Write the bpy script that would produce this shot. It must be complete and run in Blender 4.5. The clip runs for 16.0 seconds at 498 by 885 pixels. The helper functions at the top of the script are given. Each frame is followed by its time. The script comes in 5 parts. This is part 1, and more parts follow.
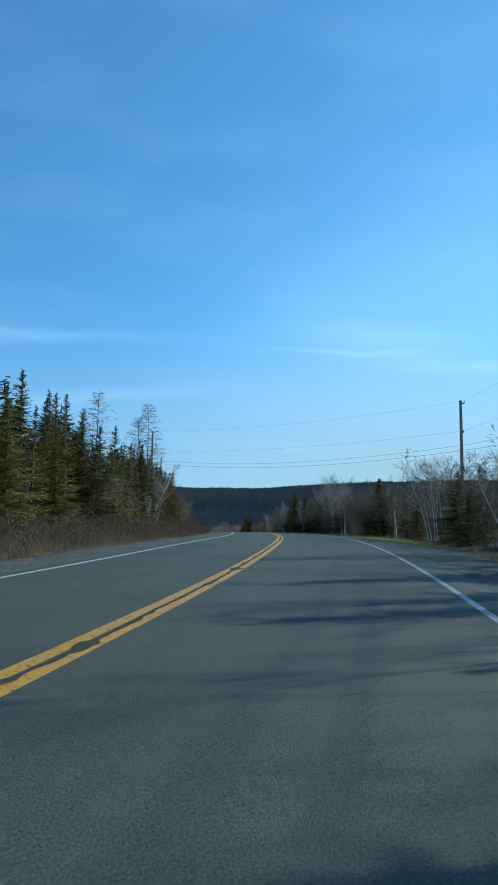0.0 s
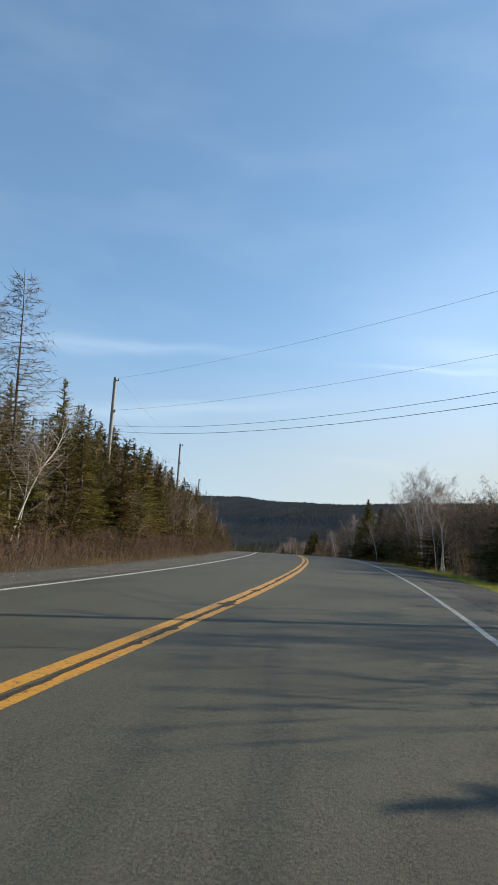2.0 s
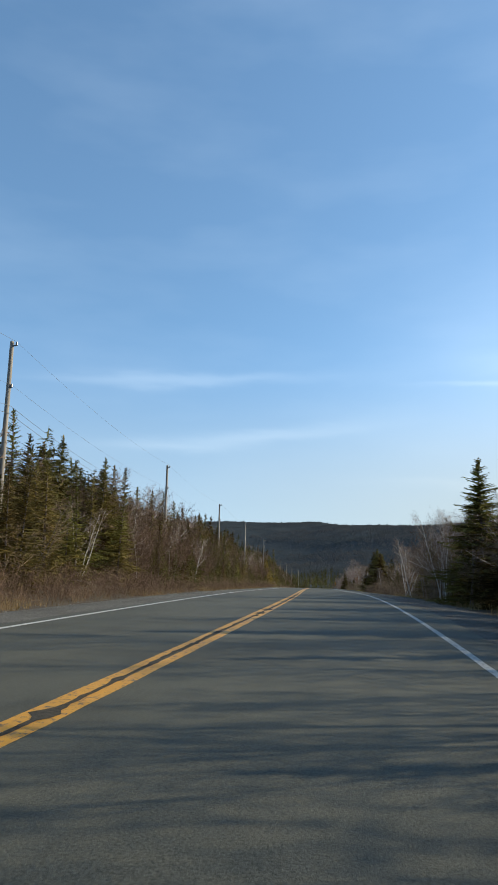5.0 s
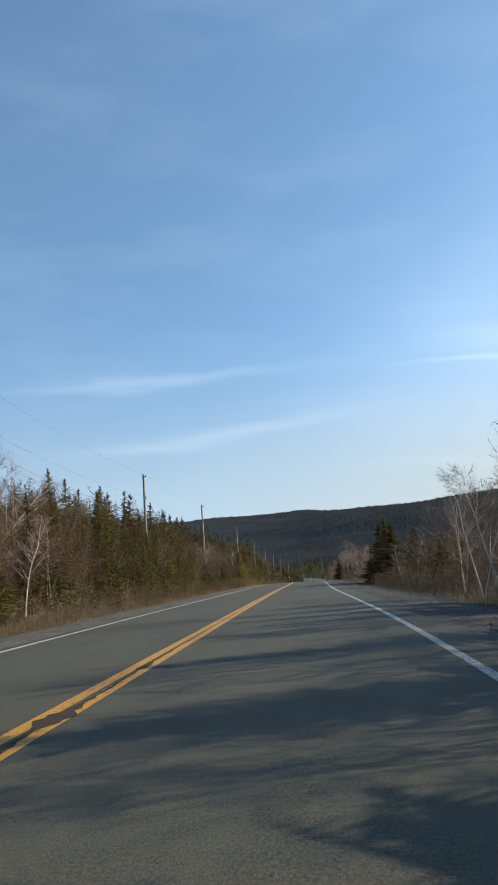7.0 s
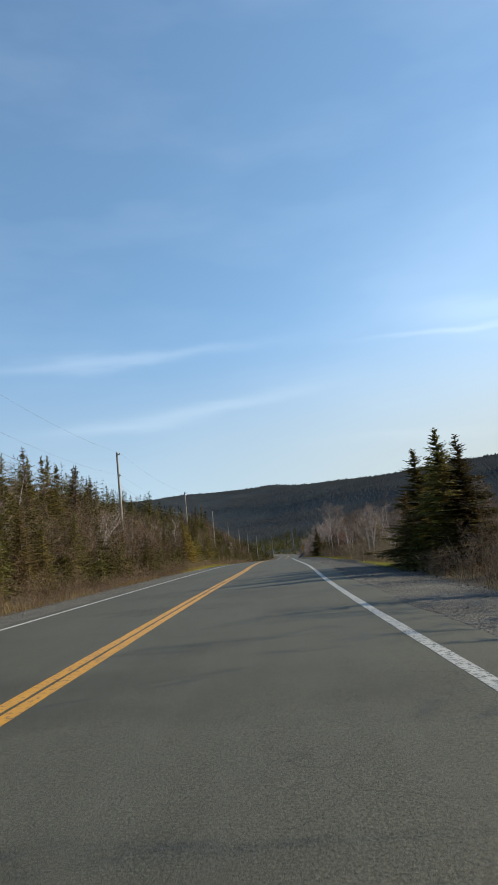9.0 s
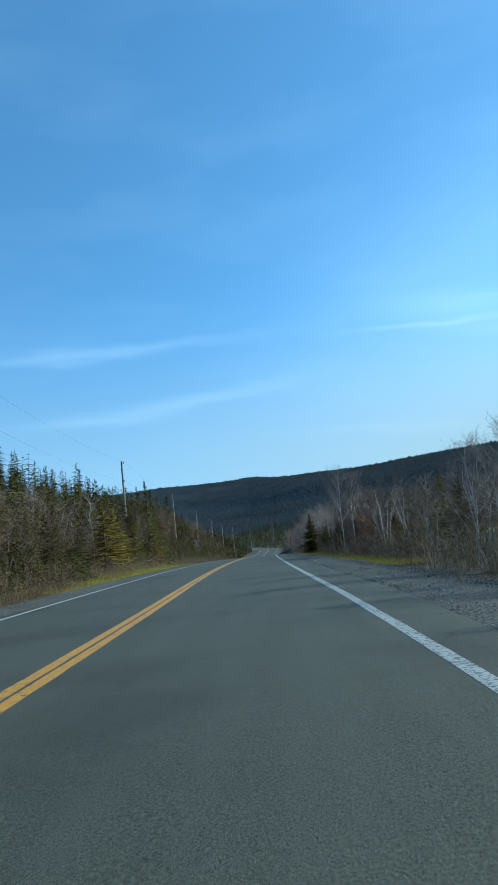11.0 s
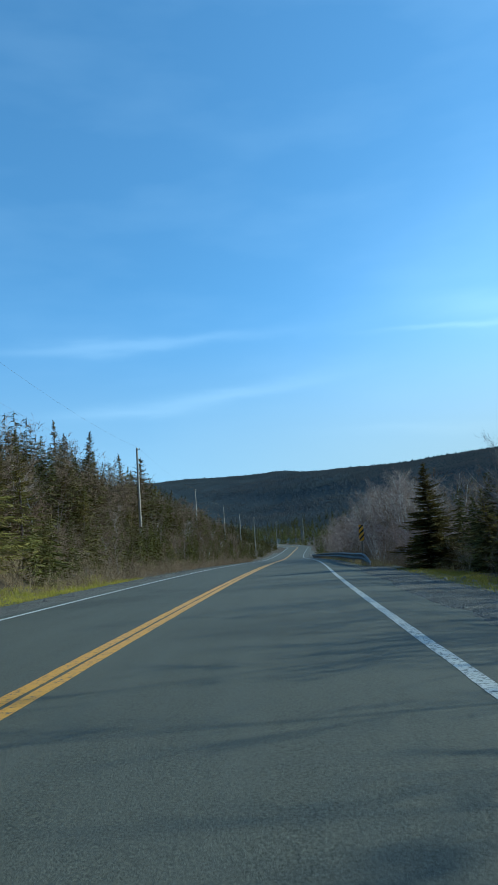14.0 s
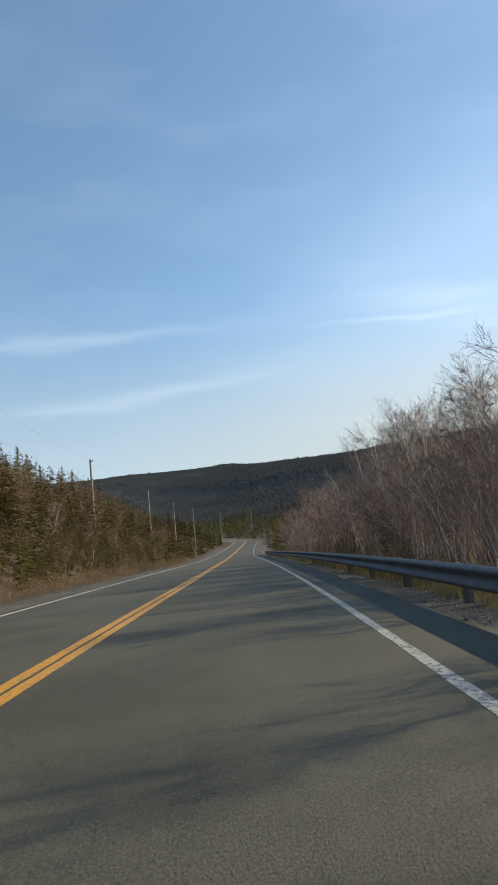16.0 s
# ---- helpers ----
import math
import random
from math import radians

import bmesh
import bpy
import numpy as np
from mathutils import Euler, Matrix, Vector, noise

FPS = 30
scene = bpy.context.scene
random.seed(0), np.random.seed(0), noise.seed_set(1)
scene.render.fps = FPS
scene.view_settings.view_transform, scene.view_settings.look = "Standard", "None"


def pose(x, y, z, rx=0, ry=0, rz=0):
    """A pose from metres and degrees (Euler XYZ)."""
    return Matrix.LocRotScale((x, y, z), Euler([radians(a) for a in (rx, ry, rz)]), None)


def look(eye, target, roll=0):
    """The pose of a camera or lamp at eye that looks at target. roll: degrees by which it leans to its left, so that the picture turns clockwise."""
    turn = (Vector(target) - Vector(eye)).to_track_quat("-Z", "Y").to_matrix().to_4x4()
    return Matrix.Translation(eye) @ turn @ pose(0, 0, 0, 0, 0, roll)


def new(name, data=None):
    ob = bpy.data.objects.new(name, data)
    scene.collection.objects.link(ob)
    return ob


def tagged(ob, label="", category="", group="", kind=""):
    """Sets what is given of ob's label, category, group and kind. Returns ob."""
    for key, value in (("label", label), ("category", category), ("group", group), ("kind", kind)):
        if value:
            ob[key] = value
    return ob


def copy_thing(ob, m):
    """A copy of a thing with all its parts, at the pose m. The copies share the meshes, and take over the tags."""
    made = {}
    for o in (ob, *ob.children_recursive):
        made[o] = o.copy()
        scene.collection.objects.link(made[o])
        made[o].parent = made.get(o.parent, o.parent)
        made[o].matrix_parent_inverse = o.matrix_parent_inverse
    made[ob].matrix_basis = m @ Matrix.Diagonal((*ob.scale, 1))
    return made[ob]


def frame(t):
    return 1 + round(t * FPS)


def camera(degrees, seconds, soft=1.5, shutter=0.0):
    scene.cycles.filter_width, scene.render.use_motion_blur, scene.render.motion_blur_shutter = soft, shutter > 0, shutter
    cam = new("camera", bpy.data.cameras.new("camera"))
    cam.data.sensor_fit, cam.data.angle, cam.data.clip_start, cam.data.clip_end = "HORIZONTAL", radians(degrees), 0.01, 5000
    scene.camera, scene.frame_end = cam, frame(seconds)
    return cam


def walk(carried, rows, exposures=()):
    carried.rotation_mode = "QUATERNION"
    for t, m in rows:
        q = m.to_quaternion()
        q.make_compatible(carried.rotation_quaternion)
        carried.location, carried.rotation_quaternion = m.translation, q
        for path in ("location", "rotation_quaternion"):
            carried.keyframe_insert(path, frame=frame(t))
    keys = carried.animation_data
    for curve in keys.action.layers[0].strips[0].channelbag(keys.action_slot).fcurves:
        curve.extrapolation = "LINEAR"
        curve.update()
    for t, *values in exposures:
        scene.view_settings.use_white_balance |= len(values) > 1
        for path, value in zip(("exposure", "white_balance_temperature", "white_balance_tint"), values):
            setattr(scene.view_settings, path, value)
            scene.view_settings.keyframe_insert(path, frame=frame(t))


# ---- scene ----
cam = camera(38.86, 16.0, soft=1.6, shutter=0.02)
PATH = [
    (0.0, pose(2.157, -0.437, 1.050, 96.557, -0.668, -1.920)),
    (0.5, pose(3.507, 6.758, 1.148, 96.651, -2.029, 0.050)),
    (1.0, pose(4.673, 13.967, 1.236, 96.881, -3.373, 1.768)),
    (1.5, pose(5.658, 21.184, 1.311, 97.108, -3.805, 3.003)),
    (2.0, pose(6.489, 28.394, 1.354, 97.508, -3.588, 4.863)),
    (2.5, pose(7.177, 35.602, 1.358, 97.662, -3.583, 7.251)),
    (3.0, pose(7.724, 42.804, 1.328, 97.692, -3.472, 9.591)),
    (3.5, pose(8.133, 49.999, 1.299, 97.818, -3.229, 11.297)),
    (4.0, pose(8.405, 57.183, 1.275, 98.878, -2.401, 10.588)),
    (4.2, pose(8.475, 60.057, 1.267, 99.271, -2.483, 10.166)),
    (4.7, pose(8.528, 67.279, 1.235, 99.494, -2.012, 10.349)),
    (5.2, pose(8.398, 74.530, 1.184, 99.412, -0.753, 11.423)),
    (5.7, pose(8.089, 81.798, 1.113, 99.219, 0.775, 12.501)),
    (6.3, pose(7.582, 90.526, 0.990, 99.114, 2.234, 12.553)),
    (6.5, pose(7.386, 93.444, 0.939, 99.211, 2.796, 11.728)),
    (7.0, pose(6.835, 100.754, 0.788, 99.027, 4.177, 10.392)),
    (7.5, pose(6.204, 108.086, 0.609, 98.980, 5.269, 9.868)),
    (8.0, pose(5.496, 115.442, 0.403, 98.580, 5.407, 10.685)),
    (8.5, pose(4.717, 122.828, 0.171, 97.542, 5.243, 9.282)),
    (9.0, pose(3.922, 130.266, -0.069, 96.973, 5.575, 8.006)),
    (9.5, pose(3.120, 137.767, -0.315, 96.636, 5.598, 7.020)),
    (10.1, pose(2.185, 146.838, -0.611, 96.465, 5.702, 6.538)),
    (10.7, pose(1.340, 156.007, -0.896, 96.340, 5.868, 6.312)),
    (11.3, pose(0.536, 165.304, -1.179, 96.234, 5.913, 6.397)),
    (11.8, pose(-0.219, 173.132, -1.433, 96.142, 5.727, 6.745)),
    (12.0, pose(-0.545, 176.279, -1.540, 96.084, 5.500, 6.982)),
    (12.5, pose(-1.395, 184.172, -1.818, 96.073, 5.164, 7.945)),
    (13.0, pose(-2.224, 192.127, -2.109, 96.125, 4.996, 8.611)),
    (13.5, pose(-3.028, 200.156, -2.414, 96.101, 4.195, 8.727)),
    (14.0, pose(-3.805, 208.259, -2.736, 96.094, 3.796, 8.571)),
    (14.2, pose(-4.108, 211.521, -2.870, 96.102, 3.636, 8.518)),
    (14.5, pose(-4.555, 216.437, -3.076, 96.066, 3.690, 8.083)),
    (15.0, pose(-5.272, 224.685, -3.432, 95.823, 3.641, 6.667)),
    (15.2, pose(-5.546, 228.005, -3.578, 95.644, 4.247, 6.198)),
    (15.5, pose(-5.942, 233.007, -3.799, 95.447, 4.825, 5.358)),
    (16.0, pose(-6.569, 241.411, -4.178, 95.317, 5.402, 4.336)),
]
EXPOSURES = [(0.0, 0.47, 4550, -12), (1.0, 0.49, 4650, -11), (1.4, 0.72, 6300, 7), (2.2, 0.74, 6300, 7), (3.0, 0.76, 6000, 4), (4.2, 0.76, 5900, 4), (6.3, 0.74, 6200, 6), (9.1, 0.72, 6200, 6), (9.5, 0.68, 5650, 0), (11.8, 0.58, 4600, -12), (14.2, 0.58, 4650, -11), (14.6, 0.60, 4850, -8), (15.4, 0.72, 6100, 5), (16.0, 0.74, 6600, 7)]

walk(cam, PATH, EXPOSURES)

# ---- world, sun ----
SUN_AZ, SUN_EL = 67.0, 25.0      # degrees to the right of +y, degrees above the horizon


def streak_mask(nt, az, el, wob, a0, e0, slope, half, width, amount):
    """A wisp of cirrus: a soft band along a line in azimuth and elevation, in degrees."""
    def m(op, *vals):
        n = nt.nodes.new("ShaderNodeMath")
        n.operation = op
        for i, v in enumerate(vals):
            if isinstance(v, (int, float)):
                n.inputs[i].default_value = v
            else:
                nt.links.new(v, n.inputs[i])
        return n.outputs[0]
    da = m("SUBTRACT", az, a0)
    line = m("ADD", m("MULTIPLY", da, slope), e0)
    off = m("DIVIDE", m("SUBTRACT", m("ADD", el, wob), line), width)
    band = m("POWER", 2.718, m("MULTIPLY", m("MULTIPLY", off, off), -1.0))
    span = m("DIVIDE", da, half)
    end = m("POWER", 2.718, m("MULTIPLY", m("MULTIPLY", span, span), -1.0))
    return m("MULTIPLY", m("MULTIPLY", band, end), amount)


def make_world():
    w = bpy.data.worlds.new("sky")
    scene.world = w
    w.use_nodes = True
    nt = w.node_tree
    nt.nodes.clear()
    N, L = nt.nodes.new, nt.links.new
    sky = N("ShaderNodeTexSky")
    sky.sky_type = "NISHITA"
    sky.sun_disc = False
    sky.sun_elevation, sky.sun_rotation = radians(SUN_EL), radians(SUN_AZ)
    sky.altitude, sky.air_density, sky.dust_density, sky.ozone_density = 100, 1.0, 0.45, 2.2
    tc = N("ShaderNodeTexCoord")
    sep = N("ShaderNodeSeparateXYZ")
    L(tc.outputs["Generated"], sep.inputs[0])
    lifted = N("ShaderNodeVectorMath")
    lifted.operation = "ADD"
    lifted.inputs[1].default_value = (0, 0, 0.17)
    L(tc.outputs["Generated"], lifted.inputs[0])
    flat = N("ShaderNodeVectorMath")
    flat.operation = "NORMALIZE"
    L(lifted.outputs[0], flat.inputs[0])
    L(flat.outputs[0], sky.inputs["Vector"])
    at = N("ShaderNodeMath")
    at.operation = "ARCTAN2"
    L(sep.outputs[0], at.inputs[0]), L(sep.outputs[1], at.inputs[1])
    az = N("ShaderNodeMath")
    az.operation = "MULTIPLY"
    az.inputs[1].default_value = 57.2958
    L(at.outputs[0], az.inputs[0])
    asn = N("ShaderNodeMath")
    asn.operation = "ARCSINE"
    L(sep.outputs[2], asn.inputs[0])
    el = N("ShaderNodeMath")
    el.operation = "MULTIPLY"
    el.inputs[1].default_value = 57.2958
    L(asn.outputs[0], el.inputs[0])
    comb = N("ShaderNodeCombineXYZ")
    L(az.outputs[0], comb.inputs[0]), L(el.outputs[0], comb.inputs[1])
    mp = N("ShaderNodeMapping")
    mp.inputs["Scale"].default_value = (0.10, 0.5, 1.0)
    mp.inputs["Rotation"].default_value = (0, 0, radians(-6))
    L(comb.outputs[0], mp.inputs[0])
    no = N("ShaderNodeTexNoise")
    no.inputs["Scale"].default_value, no.inputs["Detail"].default_value = 1.2, 6
    L(mp.outputs[0], no.inputs["Vector"])
    wob = N("ShaderNodeMath")
    wob.operation = "MULTIPLY_ADD"
    wob.inputs[1].default_value, wob.inputs[2].default_value = 1.7, -0.85
    L(no.outputs["Fac"], wob.inputs[0])
    total = None
    for a0, e0, slope, half, width, amount in CIRRUS:
        s = streak_mask(nt, az.outputs[0], el.outputs[0], wob.outputs[0], a0, e0, slope, half, width, amount)
        if total is None:
            total = s
        else:
            add = N("ShaderNodeMath")
            add.operation, add.use_clamp = "ADD", True
            L(total, add.inputs[0]), L(s, add.inputs[1])
            total = add.outputs[0]
    # thin veil, patchy
    mp2 = N("ShaderNodeMapping")
    mp2.inputs["Scale"].default_value = (0.05, 0.16, 1.0)
    L(comb.outputs[0], mp2.inputs[0])
    no2 = N("ShaderNodeTexNoise")
    no2.inputs["Scale"].default_value, no2.inputs["Detail"].default_value = 1.0, 4
    L(mp2.outputs[0], no2.inputs["Vector"])
    rg = N("ShaderNodeMapRange")
    rg.inputs["From Min"].default_value, rg.inputs["From Max"].default_value = 0.45, 0.85
    rg.inputs["To Max"].default_value = 0.07
    L(no2.outputs["Fac"], rg.inputs["Value"])
    mx = N("ShaderNodeMath")
    mx.operation, mx.use_clamp = "ADD", True
    L(total, mx.inputs[0]), L(rg.outputs[0], mx.inputs[1])
    gain = N("ShaderNodeMixRGB")
    gain.blend_type = "MULTIPLY"
    gain.inputs[0].default_value = 1.0
    gain.inputs[2].default_value = SKY_TINT
    L(sky.outputs[0], gain.inputs[1])
    mix = N("ShaderNodeMixRGB")
    mix.inputs[2].default_value = CLOUD_COLOUR
    L(mx.outputs[0], mix.inputs[0]), L(gain.outputs[0], mix.inputs[1])
    low = N("ShaderNodeMapRange")
    low.interpolation_type = "SMOOTHERSTEP"
    low.inputs["From Min"].default_value, low.inputs["From Max"].default_value = 19.0, 0.0
    low.inputs["To Max"].default_value = 0.62
    L(el.outputs[0], low.inputs["Value"])
    haze = N("ShaderNodeMixRGB")
    haze.inputs[2].default_value = HAZE_COLOUR
    sunward = N("ShaderNodeMapRange")
    sunward.inputs["From Min"].default_value, sunward.inputs["From Max"].default_value = -16.0, 14.0
    sunward.inputs["To Min"].default_value, sunward.inputs["To Max"].default_value = 0.66, 1.35
    L(az.outputs[0], sunward.inputs["Value"])
    amount = N("ShaderNodeMath")
    amount.operation, amount.use_clamp = "MULTIPLY", True
    L(low.outputs[0], amount.inputs[0]), L(sunward.outputs[0], amount.inputs[1])
    L(amount.outputs[0], haze.inputs[0]), L(mix.outputs[0], haze.inputs[1])
    mix = haze
    bg = N("ShaderNodeBackground")
    bg.inputs["Strength"].default_value = SKY_STRENGTH
    L(mix.outputs[0], bg.inputs["Color"])
    out = N("ShaderNodeOutputWorld")
    L(bg.outputs[0], out.inputs["Surface"])


CIRRUS = [(14.0, 17.5, 0.25, 13.0, 7.5, 0.12), (16.0, 9.0, 0.0, 11.0, 3.5, 0.10), (-17.0, 14.3, 0.045, 10.5, 0.55, 0.12), (-10.5, 9.9, 0.105, 8.5, 0.60, 0.13), (10.5, 13.75, -0.05, 6.0, 0.25, 0.14),
          (13.0, 14.9, -0.10, 6.0, 1.0, 0.12), (7.0, 6.1, -0.05, 7.0, 0.40, 0.10), (-18.0, 8.9, 0.0, 6.0, 0.5, 0.07), (20.0, 12.2, -0.1, 7.0, 0.6, 0.14)]
SKY_TINT = (1.0, 1.04, 0.975, 1)
CLOUD_COLOUR = (6.2, 6.6, 6.9, 1)
HAZE_COLOUR = (3.15, 2.98, 2.47, 1)
SKY_STRENGTH = 0.133
make_world()
sun = new("sun", bpy.data.lights.new("sun", "SUN"))
sun.data.energy, sun.data.angle, sun.data.color = 4.2, radians(0.55), (1.0, 0.82, 0.56)
_a, _e = radians(SUN_AZ), radians(SUN_EL)
sun.matrix_world = look((300, 200, 200), (300 - math.sin(_a) * math.cos(_e), 200 - math.cos(_a) * math.cos(_e), 200 - math.sin(_e)))


# ---- materials ----
def material(name, dark, light, scale=2.0, rough=0.8, bump=0.3, bump_scale=40.0, detail=6, vary=0.0, spec=0.3, stretch=(1, 1, 1), mid=0.5, sharp=0.25,
             coarse=None, through_light=0.0, distance=0.02):
    """Two-tone noise at one scale, a coarse mottling over it, fine bump; vary: spread of brightness between objects."""
    m = bpy.data.materials.new(name)
    m.use_nodes = True
    nt = m.node_tree
    N, L = nt.nodes.new, nt.links.new
    b = nt.nodes["Principled BSDF"]
    b.inputs["Roughness"].default_value = rough
    b.inputs["Specular IOR Level"].default_value = spec
    geo = N("ShaderNodeNewGeometry")
    mp = N("ShaderNodeMapping")
    mp.inputs["Scale"].default_value = stretch
    L(geo.outputs["Position"], mp.inputs[0])
    n1 = N("ShaderNodeTexNoise")
    n1.inputs["Scale"].default_value, n1.inputs["Detail"].default_value = scale, detail
    L(mp.outputs[0], n1.inputs["Vector"])
    rg = N("ShaderNodeMapRange")
    rg.inputs["From Min"].default_value, rg.inputs["From Max"].default_value = mid - sharp, mid + sharp
    L(n1.outputs["Fac"], rg.inputs["Value"])
    mix = N("ShaderNodeMixRGB")
    mix.inputs[1].default_value, mix.inputs[2].default_value = (*dark, 1), (*light, 1)
    L(rg.outputs[0], mix.inputs[0])
    col = mix.outputs[0]
    if coarse:
        n3 = N("ShaderNodeTexNoise")
        n3.inputs["Scale"].default_value, n3.inputs["Detail"].default_value = coarse[0], 3
        L(geo.outputs["Position"], n3.inputs["Vector"])
        r3 = N("ShaderNodeMapRange")
        r3.inputs["From Min"].default_value, r3.inputs["From Max"].default_value = 0.35, 0.65
        L(n3.outputs["Fac"], r3.inputs["Value"])
        mc = N("ShaderNodeMixRGB")
        mc.inputs[2].default_value = (*coarse[1], 1)
        ml = N("ShaderNodeMath")
        ml.operation = "MULTIPLY"
        ml.inputs[1].default_value = coarse[2]
        L(r3.outputs[0], ml.inputs[0])
        L(ml.outputs[0], mc.inputs[0]), L(col, mc.inputs[1])
        col = mc.outputs[0]
    if vary:
        oi = N("ShaderNodeObjectInfo")
        hv = N("ShaderNodeHueSaturation")
        r4 = N("ShaderNodeMapRange")
        r4.inputs["To Min"].default_value, r4.inputs["To Max"].default_value = 1 - vary, 1 + vary
        L(oi.outputs["Random"], r4.inputs["Value"])
        gi = N("ShaderNodeMapRange")
        gi.inputs["To Min"].default_value, gi.inputs["To Max"].default_value = 1 - vary * 0.8, 1 + vary * 0.8
        L(geo.outputs["Random Per Island"], gi.inputs["Value"])
        pr = N("ShaderNodeMath")
        pr.operation = "MULTIPLY"
        L(r4.outputs[0], pr.inputs[0]), L(gi.outputs[0], pr.inputs[1])
        L(pr.outputs[0], hv.inputs["Value"])
        h4 = N("ShaderNodeMapRange")
        h4.inputs["To Min"].default_value, h4.inputs["To Max"].default_value = 0.5 - vary * 0.05, 0.5 + vary * 0.05
        L(oi.outputs["Random"], h4.inputs["Value"])
        L(h4.outputs[0], hv.inputs["Hue"])
        L(col, hv.inputs["Color"])
        col = hv.outputs[0]
    L(col, b.inputs["Base Color"])
    if through_light:
        tr = N("ShaderNodeBsdfTranslucent")
        ms = N("ShaderNodeMixShader")
        ms.inputs[0].default_value = through_light
        out = nt.nodes["Material Output"]
        L(col, tr.inputs["Color"])
        L(b.outputs[0], ms.inputs[1]), L(tr.outputs[0], ms.inputs[2]), L(ms.outputs[0], out.inputs["Surface"])
    if bump:
        n2 = N("ShaderNodeTexNoise")
        n2.inputs["Scale"].default_value, n2.inputs["Detail"].default_value = bump_scale, 4
        L(mp.outputs[0], n2.inputs["Vector"])
        bp = N("ShaderNodeBump")
        bp.inputs["Strength"].default_value, bp.inputs["Distance"].default_value = bump, distance
        L(n2.outputs["Fac"], bp.inputs["Height"])
        L(bp.outputs[0], b.inputs["Normal"])
    return m


def paint_material(name, colour, ground, amount, grain=16.0):
    """Road paint worn through to the asphalt along the grain of the surface."""
    m = material(name, colour, tuple(c * 0.82 for c in colour), scale=9, rough=0.55, bump=0.35, bump_scale=160, spec=0.4, distance=0.004)
    nt = m.node_tree
    N, L = nt.nodes.new, nt.links.new
    b = nt.nodes["Principled BSDF"]
    src = b.inputs["Base Color"].links[0].from_socket
    geo = N("ShaderNodeNewGeometry")
    n = N("ShaderNodeTexNoise")
    n.inputs["Scale"].default_value, n.inputs["Detail"].default_value, n.inputs["Roughness"].default_value = grain, 9, 0.75
    L(geo.outputs["Position"], n.inputs["Vector"])
    r = N("ShaderNodeMapRange")
    r.inputs["From Min"].default_value, r.inputs["From Max"].default_value = amount, amount + 0.06
    L(n.outputs["Fac"], r.inputs["Value"])
    mix = N("ShaderNodeMixRGB")
    mix.inputs[2].default_value = (*ground, 1)
    L(r.outputs[0], mix.inputs[0]), L(src, mix.inputs[1]), L(mix.outputs[0], b.inputs["Base Color"])
    return m


